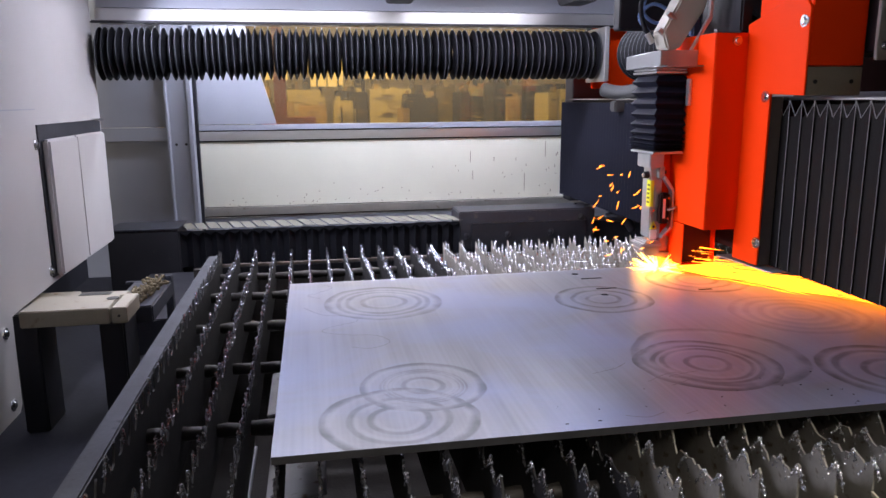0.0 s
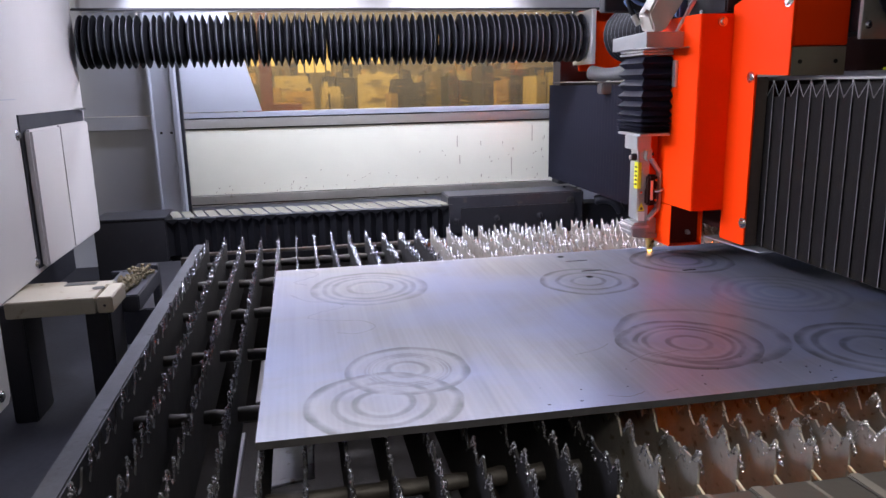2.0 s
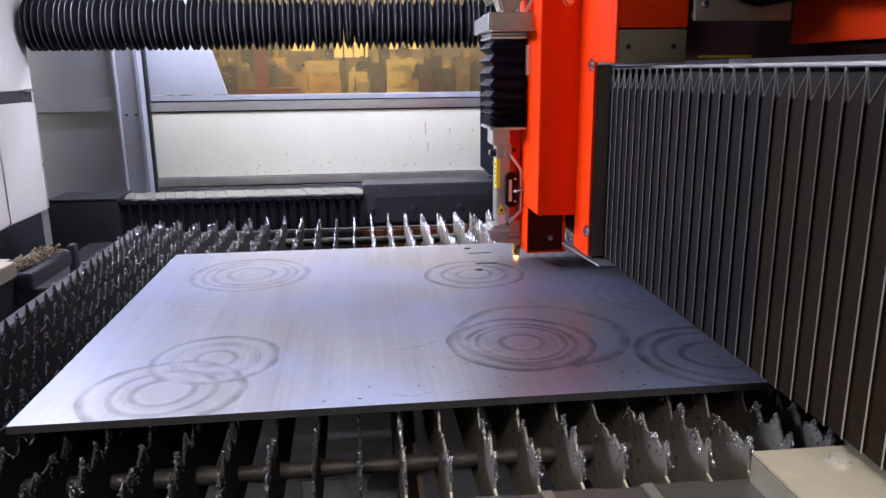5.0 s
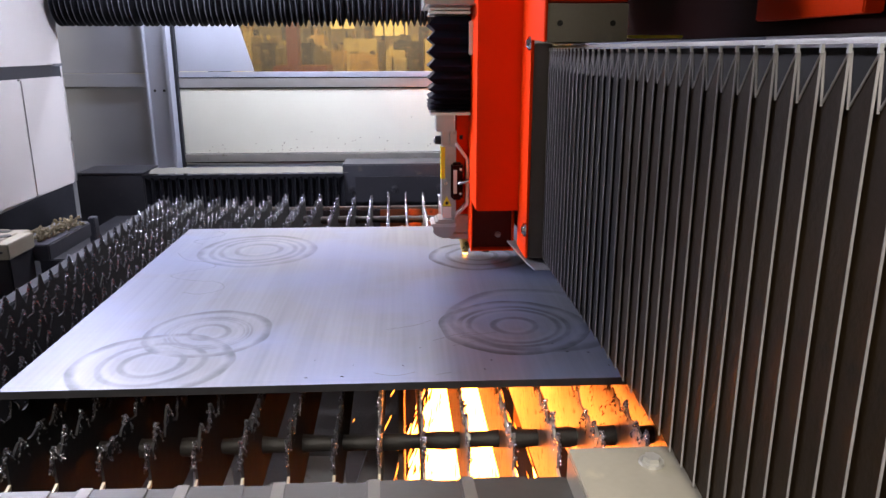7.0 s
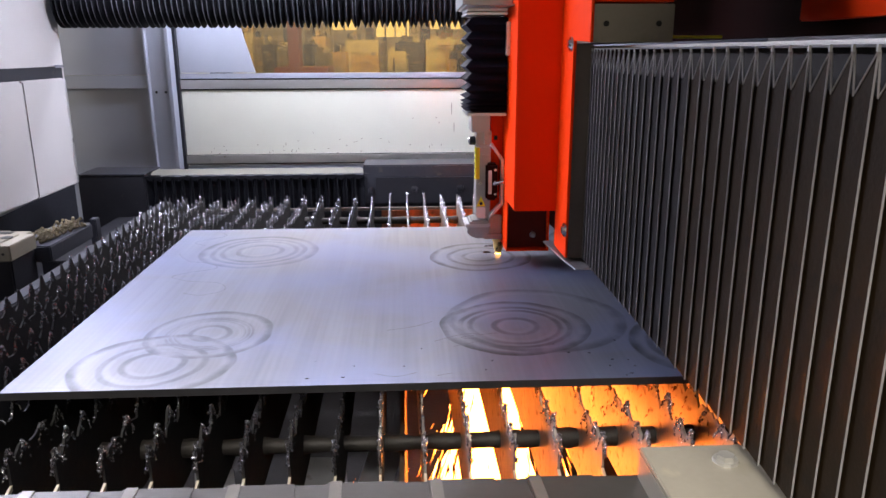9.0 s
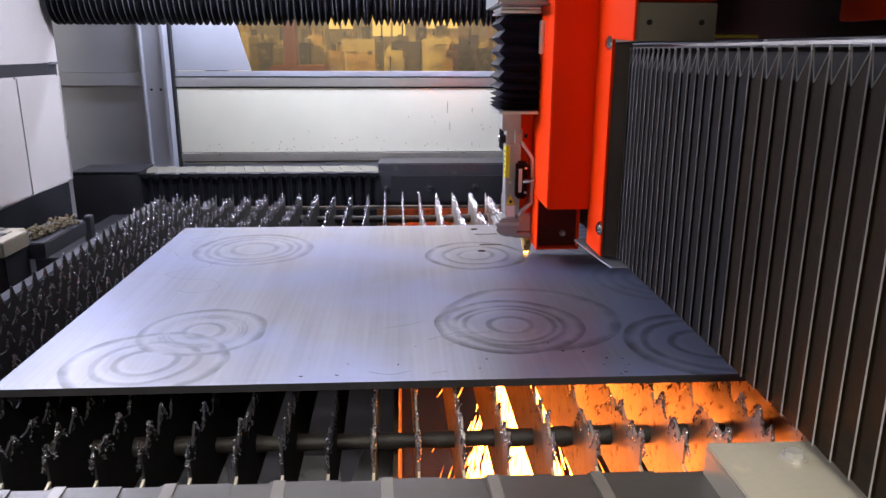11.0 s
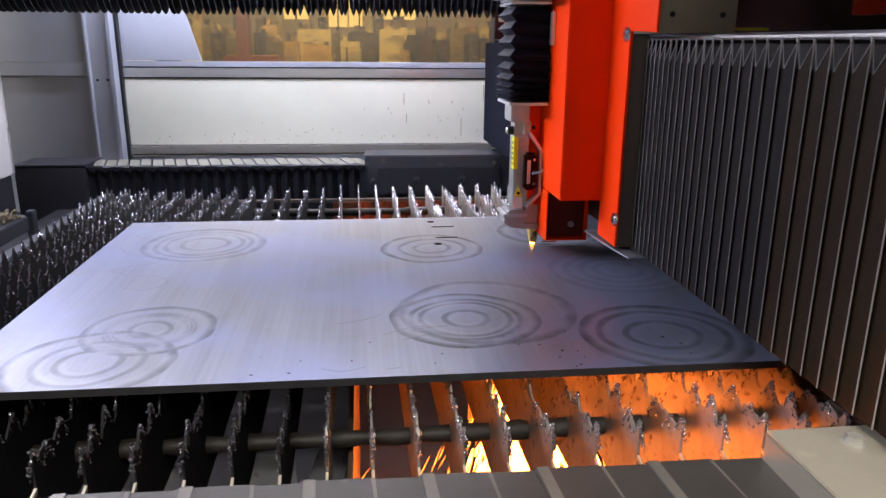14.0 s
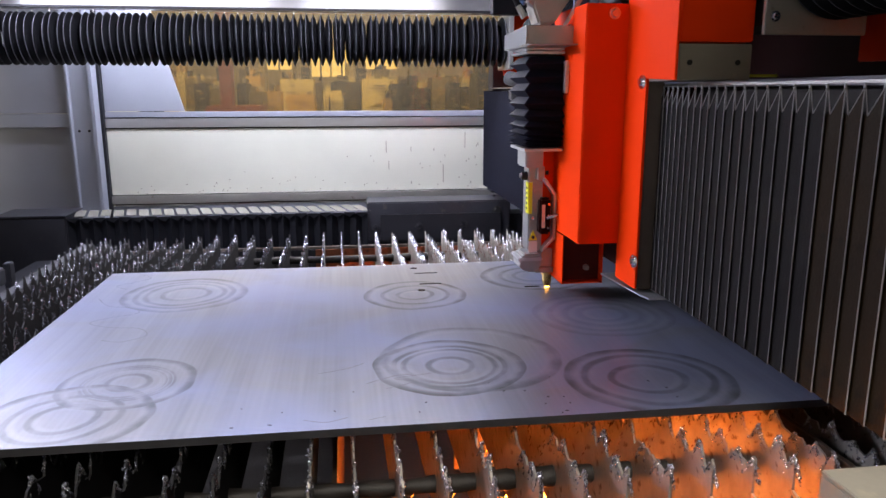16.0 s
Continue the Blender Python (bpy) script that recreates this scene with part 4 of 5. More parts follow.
for p, d in (((-0.1, -0.05, 1.79), (-0.02, 0, 0.03)), ((-0.075, -0.09, 1.81), (-0.03, -0.01, 0.02)), ((-0.05, -0.1, 1.86), (-0.03, -0.01, 0.02))):
    b = Vector(p) + Vector(d)
    part("hose_fitting", rod(bmesh.new(), p, b, 0.011, 0.009, 8), GREYSTEEL, head)
part("valve", box(0.05, 0.085, -0.03, 0.0, 1.81, 1.88), BLUETUBE, head, "small grey-blue valve", bevel=0.008)
part("valve_pin", box(0.09, 0.1, -0.12, -0.1, 1.807, 1.83), CHROME, head, bevel=0.001)
part("motor_cover", box(0.1, 0.14, -0.24, 0.0, 1.81, 1.98), BLACKSTEEL, head, bevel=0.006)

# cutting head proper
body = part("head_body", box(-0.072, -0.03, -0.035, 0.035, 1.125, 1.335), HEADALU, head, "cast aluminium cutting head", bevel=0.004)
part("collar", box(-0.088, -0.035, -0.05, 0.05, 1.374, 1.424), HEADALU, head, bevel=0.003)
part("neck", box(-0.072, -0.04, -0.03, 0.03, 1.33, 1.378), GREYSTEEL, head, bevel=0.003)
part("neck_tab", box(-0.05, -0.03, -0.05, -0.03, 1.338, 1.378), GREYSTEEL, head, bevel=0.002)
part("yellow_strip", box(-0.0745, -0.0722, -0.034, -0.008, 1.238, 1.33), YELLOW, body, "yellow warning strip")
part("yellow_strip", box(-0.0722, -0.062, -0.0375, -0.0352, 1.238, 1.33), YELLOW, body)
for z in (1.25, 1.265, 1.28, 1.295, 1.31):
    part("print_bar", box(-0.0752, -0.0746, -0.03, -0.014, z, z + 0.006), BLACK, body)
bm = bmesh.new()
prism(bm, [(-0.07, 1.158), (-0.044, 1.158), (-0.057, 1.188)], "y", -0.0385, -0.0355)
tri_sign = part("warning_triangle", bm, YELLOW, body, "yellow laser warning triangle")
part("warning_mark", rod(bmesh.new(), (-0.057, -0.0385, 1.167), (-0.057, -0.0395, 1.167), 0.005, n=8), BLACK, body)
part("white_label", box(-0.07, -0.044, -0.038, -0.0355, 1.122, 1.155), WHITELABEL, body)
part("screw", rod(bmesh.new(), (-0.06, -0.035, 1.225), (-0.06, -0.039, 1.225), 0.004), CHROME, body)
part("front_panel", box(-0.058, -0.036, -0.042, -0.036, 1.235, 1.31), GREYSTEEL, body, bevel=0.002)
knob = rod(bmesh.new(), (-0.073, -0.01, 1.347), (-0.09, -0.01, 1.347), 0.013, 0.012, 16)
part("knob", knob, BLACKSTEEL, head, "black knurled knob")
part("knob_cap", rod(bmesh.new(), (-0.09, -0.01, 1.347), (-0.094, -0.01, 1.347), 0.008, 0.007, 12), CHROME, head)
bm = bmesh.new()
prism(bm, [(-0.034, 1.345), (-0.028, 1.345), (0.006, 1.297), (0.006, 1.165), (-0.034, 1.125), (-0.034, 1.136), (-0.001, 1.168), (-0.001, 1.294), (-0.034, 1.337)], "y", -0.058, -0.03)
part("guard_bracket", bm, ALU, head, "bright bent guard bracket", bevel=0.0015, seg=1)
part("red_backing", box(-0.029, 0.0055, -0.02, 0.03, 1.12, 1.424), RED, head, "red backing plate", bevel=0.002)
part("square_hole", box(-0.02, -0.01, -0.0215, -0.0205, 1.35, 1.362), BLACK, head)
cap = part("cassette_cover", box(-0.046, -0.012, -0.066, -0.03, 1.18, 1.287), MAROON, head, "dark maroon lens cassette cover", bevel=0.006)
part("cassette_slot", box(-0.04, -0.03, -0.0675, -0.0662, 1.2, 1.268), ALU, cap, bevel=0.0005)
for z in (1.2, 1.235, 1.27):
    part("screw", rod(bmesh.new(), (-0.02, -0.066, z), (-0.02, -0.07, z), 0.004), CHROME, cap)
part("lever", hose(bmesh.new(), [(-0.025, -0.07, 1.23), (-0.01, -0.08, 1.235), (0.004, -0.082, 1.24)], 0.005), CHROME, cap, smooth=True)
bm = bmesh.new()
prism(bm, [(-0.1, 1.09), (-0.088, 1.118), (-0.034, 1.118), (-0.034, 1.075), (-0.06, 1.06), (-0.094, 1.072)], "y", -0.05, 0.04)
part("clamp", bm, HEADALU, head, "grey cast sensor clamp", bevel=0.005)
part("clamp_ring", box(-0.104, -0.03, -0.055, 0.045, 1.098, 1.108), ALU, head, bevel=0.003)
part("foot_block", box(-0.05, 0.012, -0.04, 0.035, 1.058, 1.074), GREYSTEEL, head, "dark grey foot block", bevel=0.003)
part("lower_block", box(-0.033, 0.006, -0.03, 0.03, 1.075, 1.13), GREYSTEEL, head, bevel=0.003)
noz = rod(bmesh.new(), (0, 0, 1.058), (0, 0, 1.045), 0.019, 0.019, 16)
rod(noz, (0, 0, 1.045), (0, 0, 1.022), 0.016, 0.014, 16)
rod(noz, (0, 0, 1.022), (0, 0, 1.008), 0.0135, 0.0095, 16)
part("nozzle", noz, BRASS, head, "brass cutting nozzle")
spot_bm = bmesh.new()
bmesh.ops.create_icosphere(spot_bm, subdivisions=2, radius=0.0055, matrix=Matrix.Diagonal((1.3, 1.0, 0.55, 1.0)))
part("cut_spot", spot_bm, EMBER, head, "glowing cutting point", at=pose(0, 0, 1.004))

# ---- pleated curtains along the beam ----
def pleat_panel(name, length, z0, z1, drop, material, thick=0.0016):
    """One fold face from an outer edge (origin) to an inner one, its top cut on the slant."""
    bm = bmesh.new()
    prism(bm, [(0, z0), (length, z0), (length, z1 - drop), (0, z1)], "y", -thick / 2, thick / 2)
    return mesh_of(name, bm, material)


def bound_edge(name, length, z0, z1, drop, material):
    bm = bmesh.new()
    rod(bm, (-0.0005, 0, z0), (-0.0005, 0, z1), 0.0009, n=5)
    hose(bm, [(0, 0, z1), (length / 2, 0, z1 - drop / 2), (length, 0, z1 - drop)], 0.0013, 4)
    return mesh_of(name, bm, material)


def notched_plate(width, notch, z0, z1, drop, thick=0.0009):
    """A stiff curtain plate hanging from its outer edge (origin) along +y, its top cut to a V."""
    bm = bmesh.new()
    tops = ((0.0, 0.0, z1), (0.0004, 0.011, z1 - drop * 0.34), (0.0006, notch, z1 - drop), (0.0007, width, z1 - drop - 0.002))
    cols = [[bm.verts.new(p) for p in ((x, y, z0), (x, y, z), (x + thick, y, z), (x + thick, y, z0))] for x, y, z in tops]
    for a, b in zip(cols, cols[1:]):
        for k in range(4):
            bm.faces.new((a[k], a[(k + 1) % 4], b[(k + 1) % 4], b[k]))
    bm.faces.new(cols[0])
    bm.faces.new(cols[-1][::-1])
    bmesh.ops.recalc_face_normals(bm, faces=bm.faces[:])
    return mesh_of("pleat", bm, FABRIC)


def notched_edge(width, notch, z0, z1, drop):
    bm = bmesh.new()
    rod(bm, (-0.0004, 0, z0), (-0.0004, 0, z1), 0.0012, n=6)
    hose(bm, [(-0.0002, 0, z1), (-0.0002, notch * 0.5, z1 - drop * 0.5), (-0.0002, notch, z1 - drop)], 0.0011, 5)
    return mesh_of("bound_edge", bm, PIPING)


def back_flap(length):
    """The slanted top of a fold's hidden half, from an outer edge (origin) down to the inner fold."""
    bm = bmesh.new()
    hose(bm, [(0.001, 0, 0), (0.001, 0, -length / 2), (0.001, 0, -length)], 0.0011, 5)
    return mesh_of("back_flap", bm, PIPING)


NF = 41
NR, LR = 44, 0.026
front_curtain = thing("front_bellows", "black pleated curtain bellows along the gantry beam", "bellows", "beam bellows")
rear_curtain = thing("rear_bellows", "black finely pleated curtain bellows along the gantry beam", "bellows", "beam bellows")
dusty_me = notched_plate(0.066, 0.032, 1.095, 1.597, 0.041)
dusty_me.materials[0] = DUSTFABRIC
plate_me, plate_edge = notched_plate(0.066, 0.032, 1.095, 1.597, 0.041), notched_edge(0.066, 0.032, 1.095, 1.597, 0.041)
clip_me = mesh_of("edge_clip", box(-0.0022, 0.0006, -0.0016, 0.0016, 1.5955, 1.6025), HEADALU)
pm2, em2 = pleat_panel("pleat", LR, 1.074, 1.592, 0.012, BLUEFABRIC), bound_edge("bound_edge", LR, 1.074, 1.592, 0.012, RUBBER)
flap_me = back_flap(0.044)
FLAPS = []
PANELS = []
for i in range(NF):
    f = new("back_flap", flap_me)
    f.parent = front_curtain
    FLAPS.append((f, i))
for i in range(NF):
    p = new("pleat", dusty_me if i > 19 else plate_me)
    p.parent = front_curtain
    for nm, me in (("bound_edge", plate_edge), ("edge_clip", clip_me)):
        e = new(nm, me)
        e.parent = p
    PANELS.append((p, True, i, 1))
for i in range(NR):
    for side in (1, -1):
        p = new("pleat", pm2)
        p.parent = rear_curtain
        e = new("bound_edge", em2)
        e.parent = p
        PANELS.append((p, False, i, side))


def plate_places(y):
    """Where the outer edges of the front curtain hang: drawn apart near the carriage when it stands far back, pushed together when it comes forward."""
    u = min(1.0, max(0.0, (1.196 - y) / 0.32))
    near, mid, far = 0.063 + (0.023 - 0.063) * u, 0.051 + (0.046 - 0.051) * u, 0.036
    steps = []
    for i in range(NF):
        k = i / (NF - 1)
        steps.append(near + (mid - near) * k / 0.45 if k < 0.45 else mid + (far - mid) * (k - 0.45) / 0.55)
    total = y - 0.377 - FRONT_END - 0.02
    scale = total / sum(steps)
    places, at = [], y - 0.377
    for d in steps:
        places.append(at)
        at -= d * scale
    return places

# ---- round bellows ----
def fold_mesh(r_out, r_in, half, n=36):
    bm = bmesh.new()
    rings = []
    for x, r in ((-half, r_in), (-0.0016, r_out - 0.001), (-0.0008, r_out), (0.0008, r_out), (0.0016, r_out - 0.001), (half, r_in)):
        rings.append([bm.verts.new((x, r * math.cos(2 * math.pi * j / n), r * math.sin(2 * math.pi * j / n))) for j in range(n)])
    for a, b in zip(rings, rings[1:]):
        for j in range(n):
            bm.faces.new((a[j], a[(j + 1) % n], b[(j + 1) % n], b[j]))
    me = mesh_of("fold", bm, RUBBER)
    me.materials.append(RUBBERRIM)
    for p in me.polygons:
        c = p.center
        if math.hypot(c.y, c.z) > r_out - 0.0022:
            p.material_index = 1
    return me


NX = 76
cross_bellows = thing("round_bellows", "long black round bellows hung under the header beam", "bellows", "round bellows")
fm = fold_mesh(0.115, 0.078, 0.0155)
hook_bm = hose(bmesh.new(), [(0, 0, 0.112), (0.002, 0, 0.122), (0.004, 0, 0.132), (0.008, 0, 0.137)], 0.002, 5)
hook_me = mesh_of("hook", hook_bm, GREYSTEEL, smooth=True)
FOLDS = []
fold_rng = random.Random(11)
for i in range(NX):
    f = new("fold", fm)
    f.parent = cross_bellows
    jit = fold_rng.uniform(-0.1, 0.1) + (0.2 if i % 5 == 0 else 0)
    FOLDS.append((f, (i + 0.5 + jit) / NX, fold_rng.uniform(-1.5, 1.5), fold_rng.uniform(-1.5, 1.5)))
    if i % 2 == 0:
        h = new("hook", hook_me)
        h.parent = f
hang_rail = part("hanger_rail", box(-0.838, 2.84, 2.32, 2.34, 1.951, 1.957), BLACKSTEEL, tagged(new("hanger_track"), "thin black track that carries the bellows hooks", "rail", kind="structure"))
structure("track_arm", box(-0.838, 2.84, 2.34, 2.41, 1.9575, 1.963), BLACKSTEEL, "thin black bracket strip under the header beam", "rail")

FY = fold_mesh(0.125, 0.095, 0.027)
front_tube = thing("round_bellows", "black round bellows above the beam before the carriage", "bellows", "round bellows")
rear_tube = thing("round_bellows", "black round bellows above the beam behind the carriage", "bellows", "round bellows")
TUBES = []
for owner, n in ((front_tube, 30), (rear_tube, 20)):
    for i in range(n):
        f = new("fold", FY)
        f.parent = owner
        TUBES.append((f, owner is front_tube, (i + 0.5) / n))

# ---- rail covers with hinged lids ----
NS = 24
RAIL_LEFT = -0.56


def lid_mesh(y0, y1, z, material, w=0.019, s=0.007):
    bm = bmesh.new()
    prism(bm, [(-w + s, y0), (w + s, y0), (w - s, y1), (-w - s, y1)], "z", z - 0.0012, z)
    return mesh_of("lid", bm, material)


def skirt_mesh(y, z0, z1, sgn):
    bm = bmesh.new()
    d = 0.024 * sgn
    prism(bm, [(-0.03, y), (0, y + d), (0.03, y), (0.03, y + d * 0.12), (0, y + d * 1.12), (-0.03, y + d * 0.12)], "z", z0, z1 - 0.012)
    prism(bm, [(-0.028, z1 - 0.012), (0.0, z1 - 0.03), (0.028, z1 - 0.012), (0.028, z1 - 0.006), (-0.028, z1 - 0.006)], "y", y + d * 0.2, y - 0.004 * sgn)
    return mesh_of("skirt", bm, RUBBER)


LID_EDGE = mesh_of("lid_edge", prism(bmesh.new(), [(-0.041, -0.561), (-0.025, -0.561), (-0.033, -0.374), (-0.049, -0.374)], "z", 1.0352, 1.0368), LIDWORN)
LIDS = []
for nm, y0, y1, z, ys, sgn in (("rear_rail_cover", 2.46, 2.66, 1.0, 2.45, 1), ("front_rail_cover", -0.56, -0.375, 1.035, -0.37, -1)):
    cov = thing(nm, "telescoping rail cover of pale lids over black folded skirts", "rail cover", "rail covers")
    lid_me = lid_mesh(y0, y1, z, REARLID, 0.0235, 0.026) if sgn > 0 else lid_mesh(y0, y1, z, LIDGREY, 0.046, 0.007)
    sm = skirt_mesh(ys, z - 0.19, z, sgn)
    for i in range(NS):
        a = new("lid", lid_me)
        a.parent = cov
        if sgn < 0:
            e = new("lid_edge", LID_EDGE)
            e.parent = a
        b = new("skirt", sm)
        b.parent = cov
        LIDS.append((a, b, i, sgn))
    part("core", box(RAIL_LEFT, 2.7, min(y0, y1) + 0.03, max(y0, y1) - 0.03, z - 0.25, z - (0.04 if sgn > 0 else 0.012)), BLACKSTEEL if sgn > 0 else DARKSTEEL, cov, "dark rail body")
blk = thing("rail_end_block", "black steel end block of the rail cover", "block")
part("block", box(-0.89, RAIL_LEFT, 2.44, 2.68, 0.66, 1.0), BLACKSTEEL, blk, bevel=0.006)
part("block_lid", box(-0.89, RAIL_LEFT + 0.002, 2.435, 2.685, 1.003, 1.009), DARKSTEEL, blk, bevel=0.002)
blk2 = thing("rail_end_block", "black steel end block of the rail cover", "block")
part("block", box(-0.89, RAIL_LEFT, -0.58, -0.36, 0.662, 1.03), BLACKSTEEL, blk2, bevel=0.006)
part("support_box", box(-0.46, 2.6, -0.56, -0.375, 0.3, 0.78), BLACKSTEEL, tagged(new("front_rail_base"), "black steel base under the front rail", "base", kind="structure"))

# ---- calibration stop at the side of the table ----
stop = thing("side_stop", "grey steel side stop bracket beside the table", "bracket")
bm = bmesh.new()
bx(bm, -0.74, -0.5, 0.94, 1.1, 0.985, 1.033)
bx(bm, -0.495, -0.452, 0.94, 1.1, 0.985, 1.033)
part("arm", bm, STOPSTEEL, stop, "machined grey steel arm", bevel=0.003)
part("slot_hole", rod(bmesh.new(), (-0.515, 1.05, 1.032), (-0.515, 1.05, 1.0345), 0.018, 0.018, 12), BLACK, stop)
part("arm_back", box(-0.66, -0.49, 1.104, 1.16, 1.0, 1.028), STOPSTEEL, stop, bevel=0.003)
part("arm_slot", box(-0.63, -0.54, 1.115, 1.145, 1.0275, 1.03), BLACK, stop)
part("pin_hole", rod(bmesh.new(), (-0.474, 0.94, 1.008), (-0.474, 0.938, 1.008), 0.004, n=8), BLACK, stop)
part("leg", box(-0.765, -0.7, 0.96, 1.1, 0.66, 1.02), BLACKSTEEL, stop, bevel=0.004)
part("pedestal", box(-0.54, -0.47, 0.97, 1.12, 0.66, 0.98), BLACKSTEEL, stop, bevel=0.005)
part("shelf_plate", box(-0.88, -0.74, 1.2, 1.5, 0.94, 0.95), STOPSTEEL, stop, bevel=0.002)
bm = bmesh.new()
drg = random.Random(21)
for i in range(240):
    u = i / 240
    c = Vector((-0.485 + 0.03 * u + drg.uniform(-0.03, 0.03), 1.15 + 0.26 * u, 0.99 + drg.random() ** 2 * 0.03))
    r = drg.uniform(0.003, 0.008)
    bmesh.ops.create_icosphere(bm, subdivisions=1, radius=r, matrix=Matrix.Translation(c) @ pose(0, 0, 0, drg.uniform(0, 90), drg.uniform(0, 90), 0))
tagged(part("dross_heap", bm, RUSTDUST), "crumbly ochre heap of dross on the side stop", "dross", kind="stuff")
part("ledge", box(-0.55, -0.42, 1.12, 1.45, 0.93, 0.985), DARKSTEEL, stop, bevel=0.004)
post = thing("stop_post", "small dark steel post beside the table frame", "post")
part("post", box(-0.46, -0.435, 1.52, 1.56, 0.66, 0.985), DARKSTEEL, post, bevel=0.003)
part("post_arm", box(-0.6, -0.462, 1.535, 1.555, 0.955, 0.965), DARKSTEEL, post, bevel=0.002)
part("side_rail", box(-0.7, -0.47, 1.6, 2.4, 0.662, 0.8), BLACKSTEEL, tagged(new("side_channel"), "black channel beside the table", "channel", kind="structure"), bevel=0.004)

# ---- hall behind the amber window ----
hall_rng = random.Random(5)


def cabinet(x0, x1, y, h, material):
    """A floor-standing case with door leaves, a plinth, a control box and odd loads on top."""
    c = thing("machine_cabinet", HALL_LABEL[material.name], "cabinet", "hall cabinets")
    part("case", box(x0, x1, y, y + 0.7, 0.06, h), material, c, bevel=0.012)
    part("plinth", box(x0 + 0.02, x1 - 0.02, y + 0.03, y + 0.65, 0, 0.06), RACKDARK, c)
    w = x1 - x0
    n = 2 if w > 0.35 else 1
    for k in range(n):
        part("door_leaf", box(x0 + 0.02 + k * w / n, x0 + (k + 1) * w / n - 0.02, y - 0.012, y - 0.001, 0.3, h - 0.06), material, c, bevel=0.004)
    z = h - 0.1
    while z > h - 0.5:
        t = hall_rng.uniform(0.005, 0.02)
        a = x0 + hall_rng.uniform(0.02, 0.5) * w
        b = min(x1 - 0.01, a + hall_rng.uniform(0.15, 0.5) * w)
        part("panel_strip", box(a, b, y - 0.03, y - 0.0125, z - t, z), hall_rng.choice((RACKDARK, CREAM, CARTON, OLIVE, OLIVE, CARTON)), c)
        z -= hall_rng.uniform(0.02, 0.07)
    for _ in range(3):
        a = x0 + hall_rng.uniform(0, 0.75) * w
        b = min(x1, a + hall_rng.uniform(0.03, 0.12))
        part("top_load", box(a, b, y + 0.1, y + 0.4, h + 0.001, h + hall_rng.uniform(0.02, 0.14)), hall_rng.choice((RACKDARK, CARTON, CREAM, OLIVE)), c)
    return c


HALL_LABEL = {CARTON.name: "tan machine case standing in the hall", CREAM.name: "cream machine case standing in the hall", RACKDARK.name: "dark machine frame standing in the hall",
              OLIVE.name: "olive machine case standing in the hall", DARKSTEEL.name: "dark grey steel case standing in the hall", BLACKSTEEL.name: "black steel case standing in the hall"}
for x0, x1, y, h, m in (
    (-0.86, -0.61, 12.0, 1.85, CARTON), (-0.33, 0.28, 12.6, 1.8, CREAM), (-0.4, -0.17, 10.5, 1.59, CARTON), (-0.1, 0.34, 10.8, 1.53, CARTON), (0.47, 0.78, 11.2, 1.6, CREAM), (0.77, 1.11, 12.2, 1.75, RACKDARK),
    (1.13, 1.87, 12.0, 1.8, CREAM), (1.48, 1.74, 9.5, 1.69, RACKDARK), (2.06, 2.22, 13.0, 1.88, DARKSTEEL), (2.12, 2.35, 12.0, 1.64, BLACKSTEEL), (2.49, 2.83, 13.0, 1.85, OLIVE), (2.56, 2.72, 11.0, 1.73, RACKDARK),
    (2.74, 2.96, 11.0, 1.66, RACKDARK), (3.0, 3.21, 12.5, 1.84, CREAM), (2.65, 2.81, 9.0, 1.84, RACKDARK), (-1.87, -1.55, 12.0, 1.81, OLIVE), (-1.35, -1.17, 10.0, 1.7, RACKDARK), (-1.18, -1.01, 10.2, 1.62, OLIVE),
):
    cabinet(x0, x1, y, h, m)
for x0, x1, y, h, m in (
    (-0.68, -0.55, 9.5, 1.7, RACKDARK), (-0.57, -0.36, 9.8, 1.58, OLIVE), (1.37, 1.47, 9.2, 1.49, CARTON), (-2.21, -2.06, 13.0, 1.94, CREAM), (-2.59, -2.22, 13.0, 1.86, CARTON), (-2.39, -2.17, 11.0, 1.66, RACKDARK),
    (-3.13, -2.71, 12.0, 1.76, CREAM), (3.45, 3.92, 12.0, 1.85, OLIVE), (3.11, 3.31, 10.0, 1.64, CARTON), (4.0, 4.57, 12.0, 1.84, RACKDARK), (4.65, 5.14, 12.0, 1.78, CREAM), (3.6, 3.75, 9.5, 1.7, CREAM),
):
    cabinet(x0, x1, y, h, m)
for i in range(26):
    x = -3.2 + i * 0.34 + hall_rng.uniform(-0.1, 0.1)
    cabinet(x, x + hall_rng.uniform(0.12, 0.4), hall_rng.uniform(14.5, 16.5), hall_rng.uniform(1.7, 2.25), hall_rng.choice((CARTON, OLIVE, OLIVE, RACKDARK, CREAM, BLACKSTEEL)))
steps = thing("step_stand", "pale louvred steel steps in the hall", "steps")
for k in range(6):
    part("tread", box(0.59, 0.81, 10.9 - 0.02 * k, 10.99 - 0.02 * k, 1.24 + k * 0.042, 1.262 + k * 0.042), WHITELABEL, steps)
part("stringer", box(0.57, 0.588, 10.75, 11.05, 0, 1.5), RACKDARK, steps)
part("stringer", box(0.812, 0.83, 10.75, 11.05, 0, 1.5), RACKDARK, steps)
red = thing("red_press", "oxide red press frame standing in the hall", "machine")
part("upright", box(-0.19, -0.1, 4.9, 5.1, 0, 2.3), OXIDERED, red, bevel=0.006)
part("bed", box(-0.3, 0.13, 4.84, 5.4, 0, 1.475), OXIDERED, red, bevel=0.01)
hall_window = tagged(new("window_2"), "bright daylit windows in the far hall wall", "window", kind="structure")
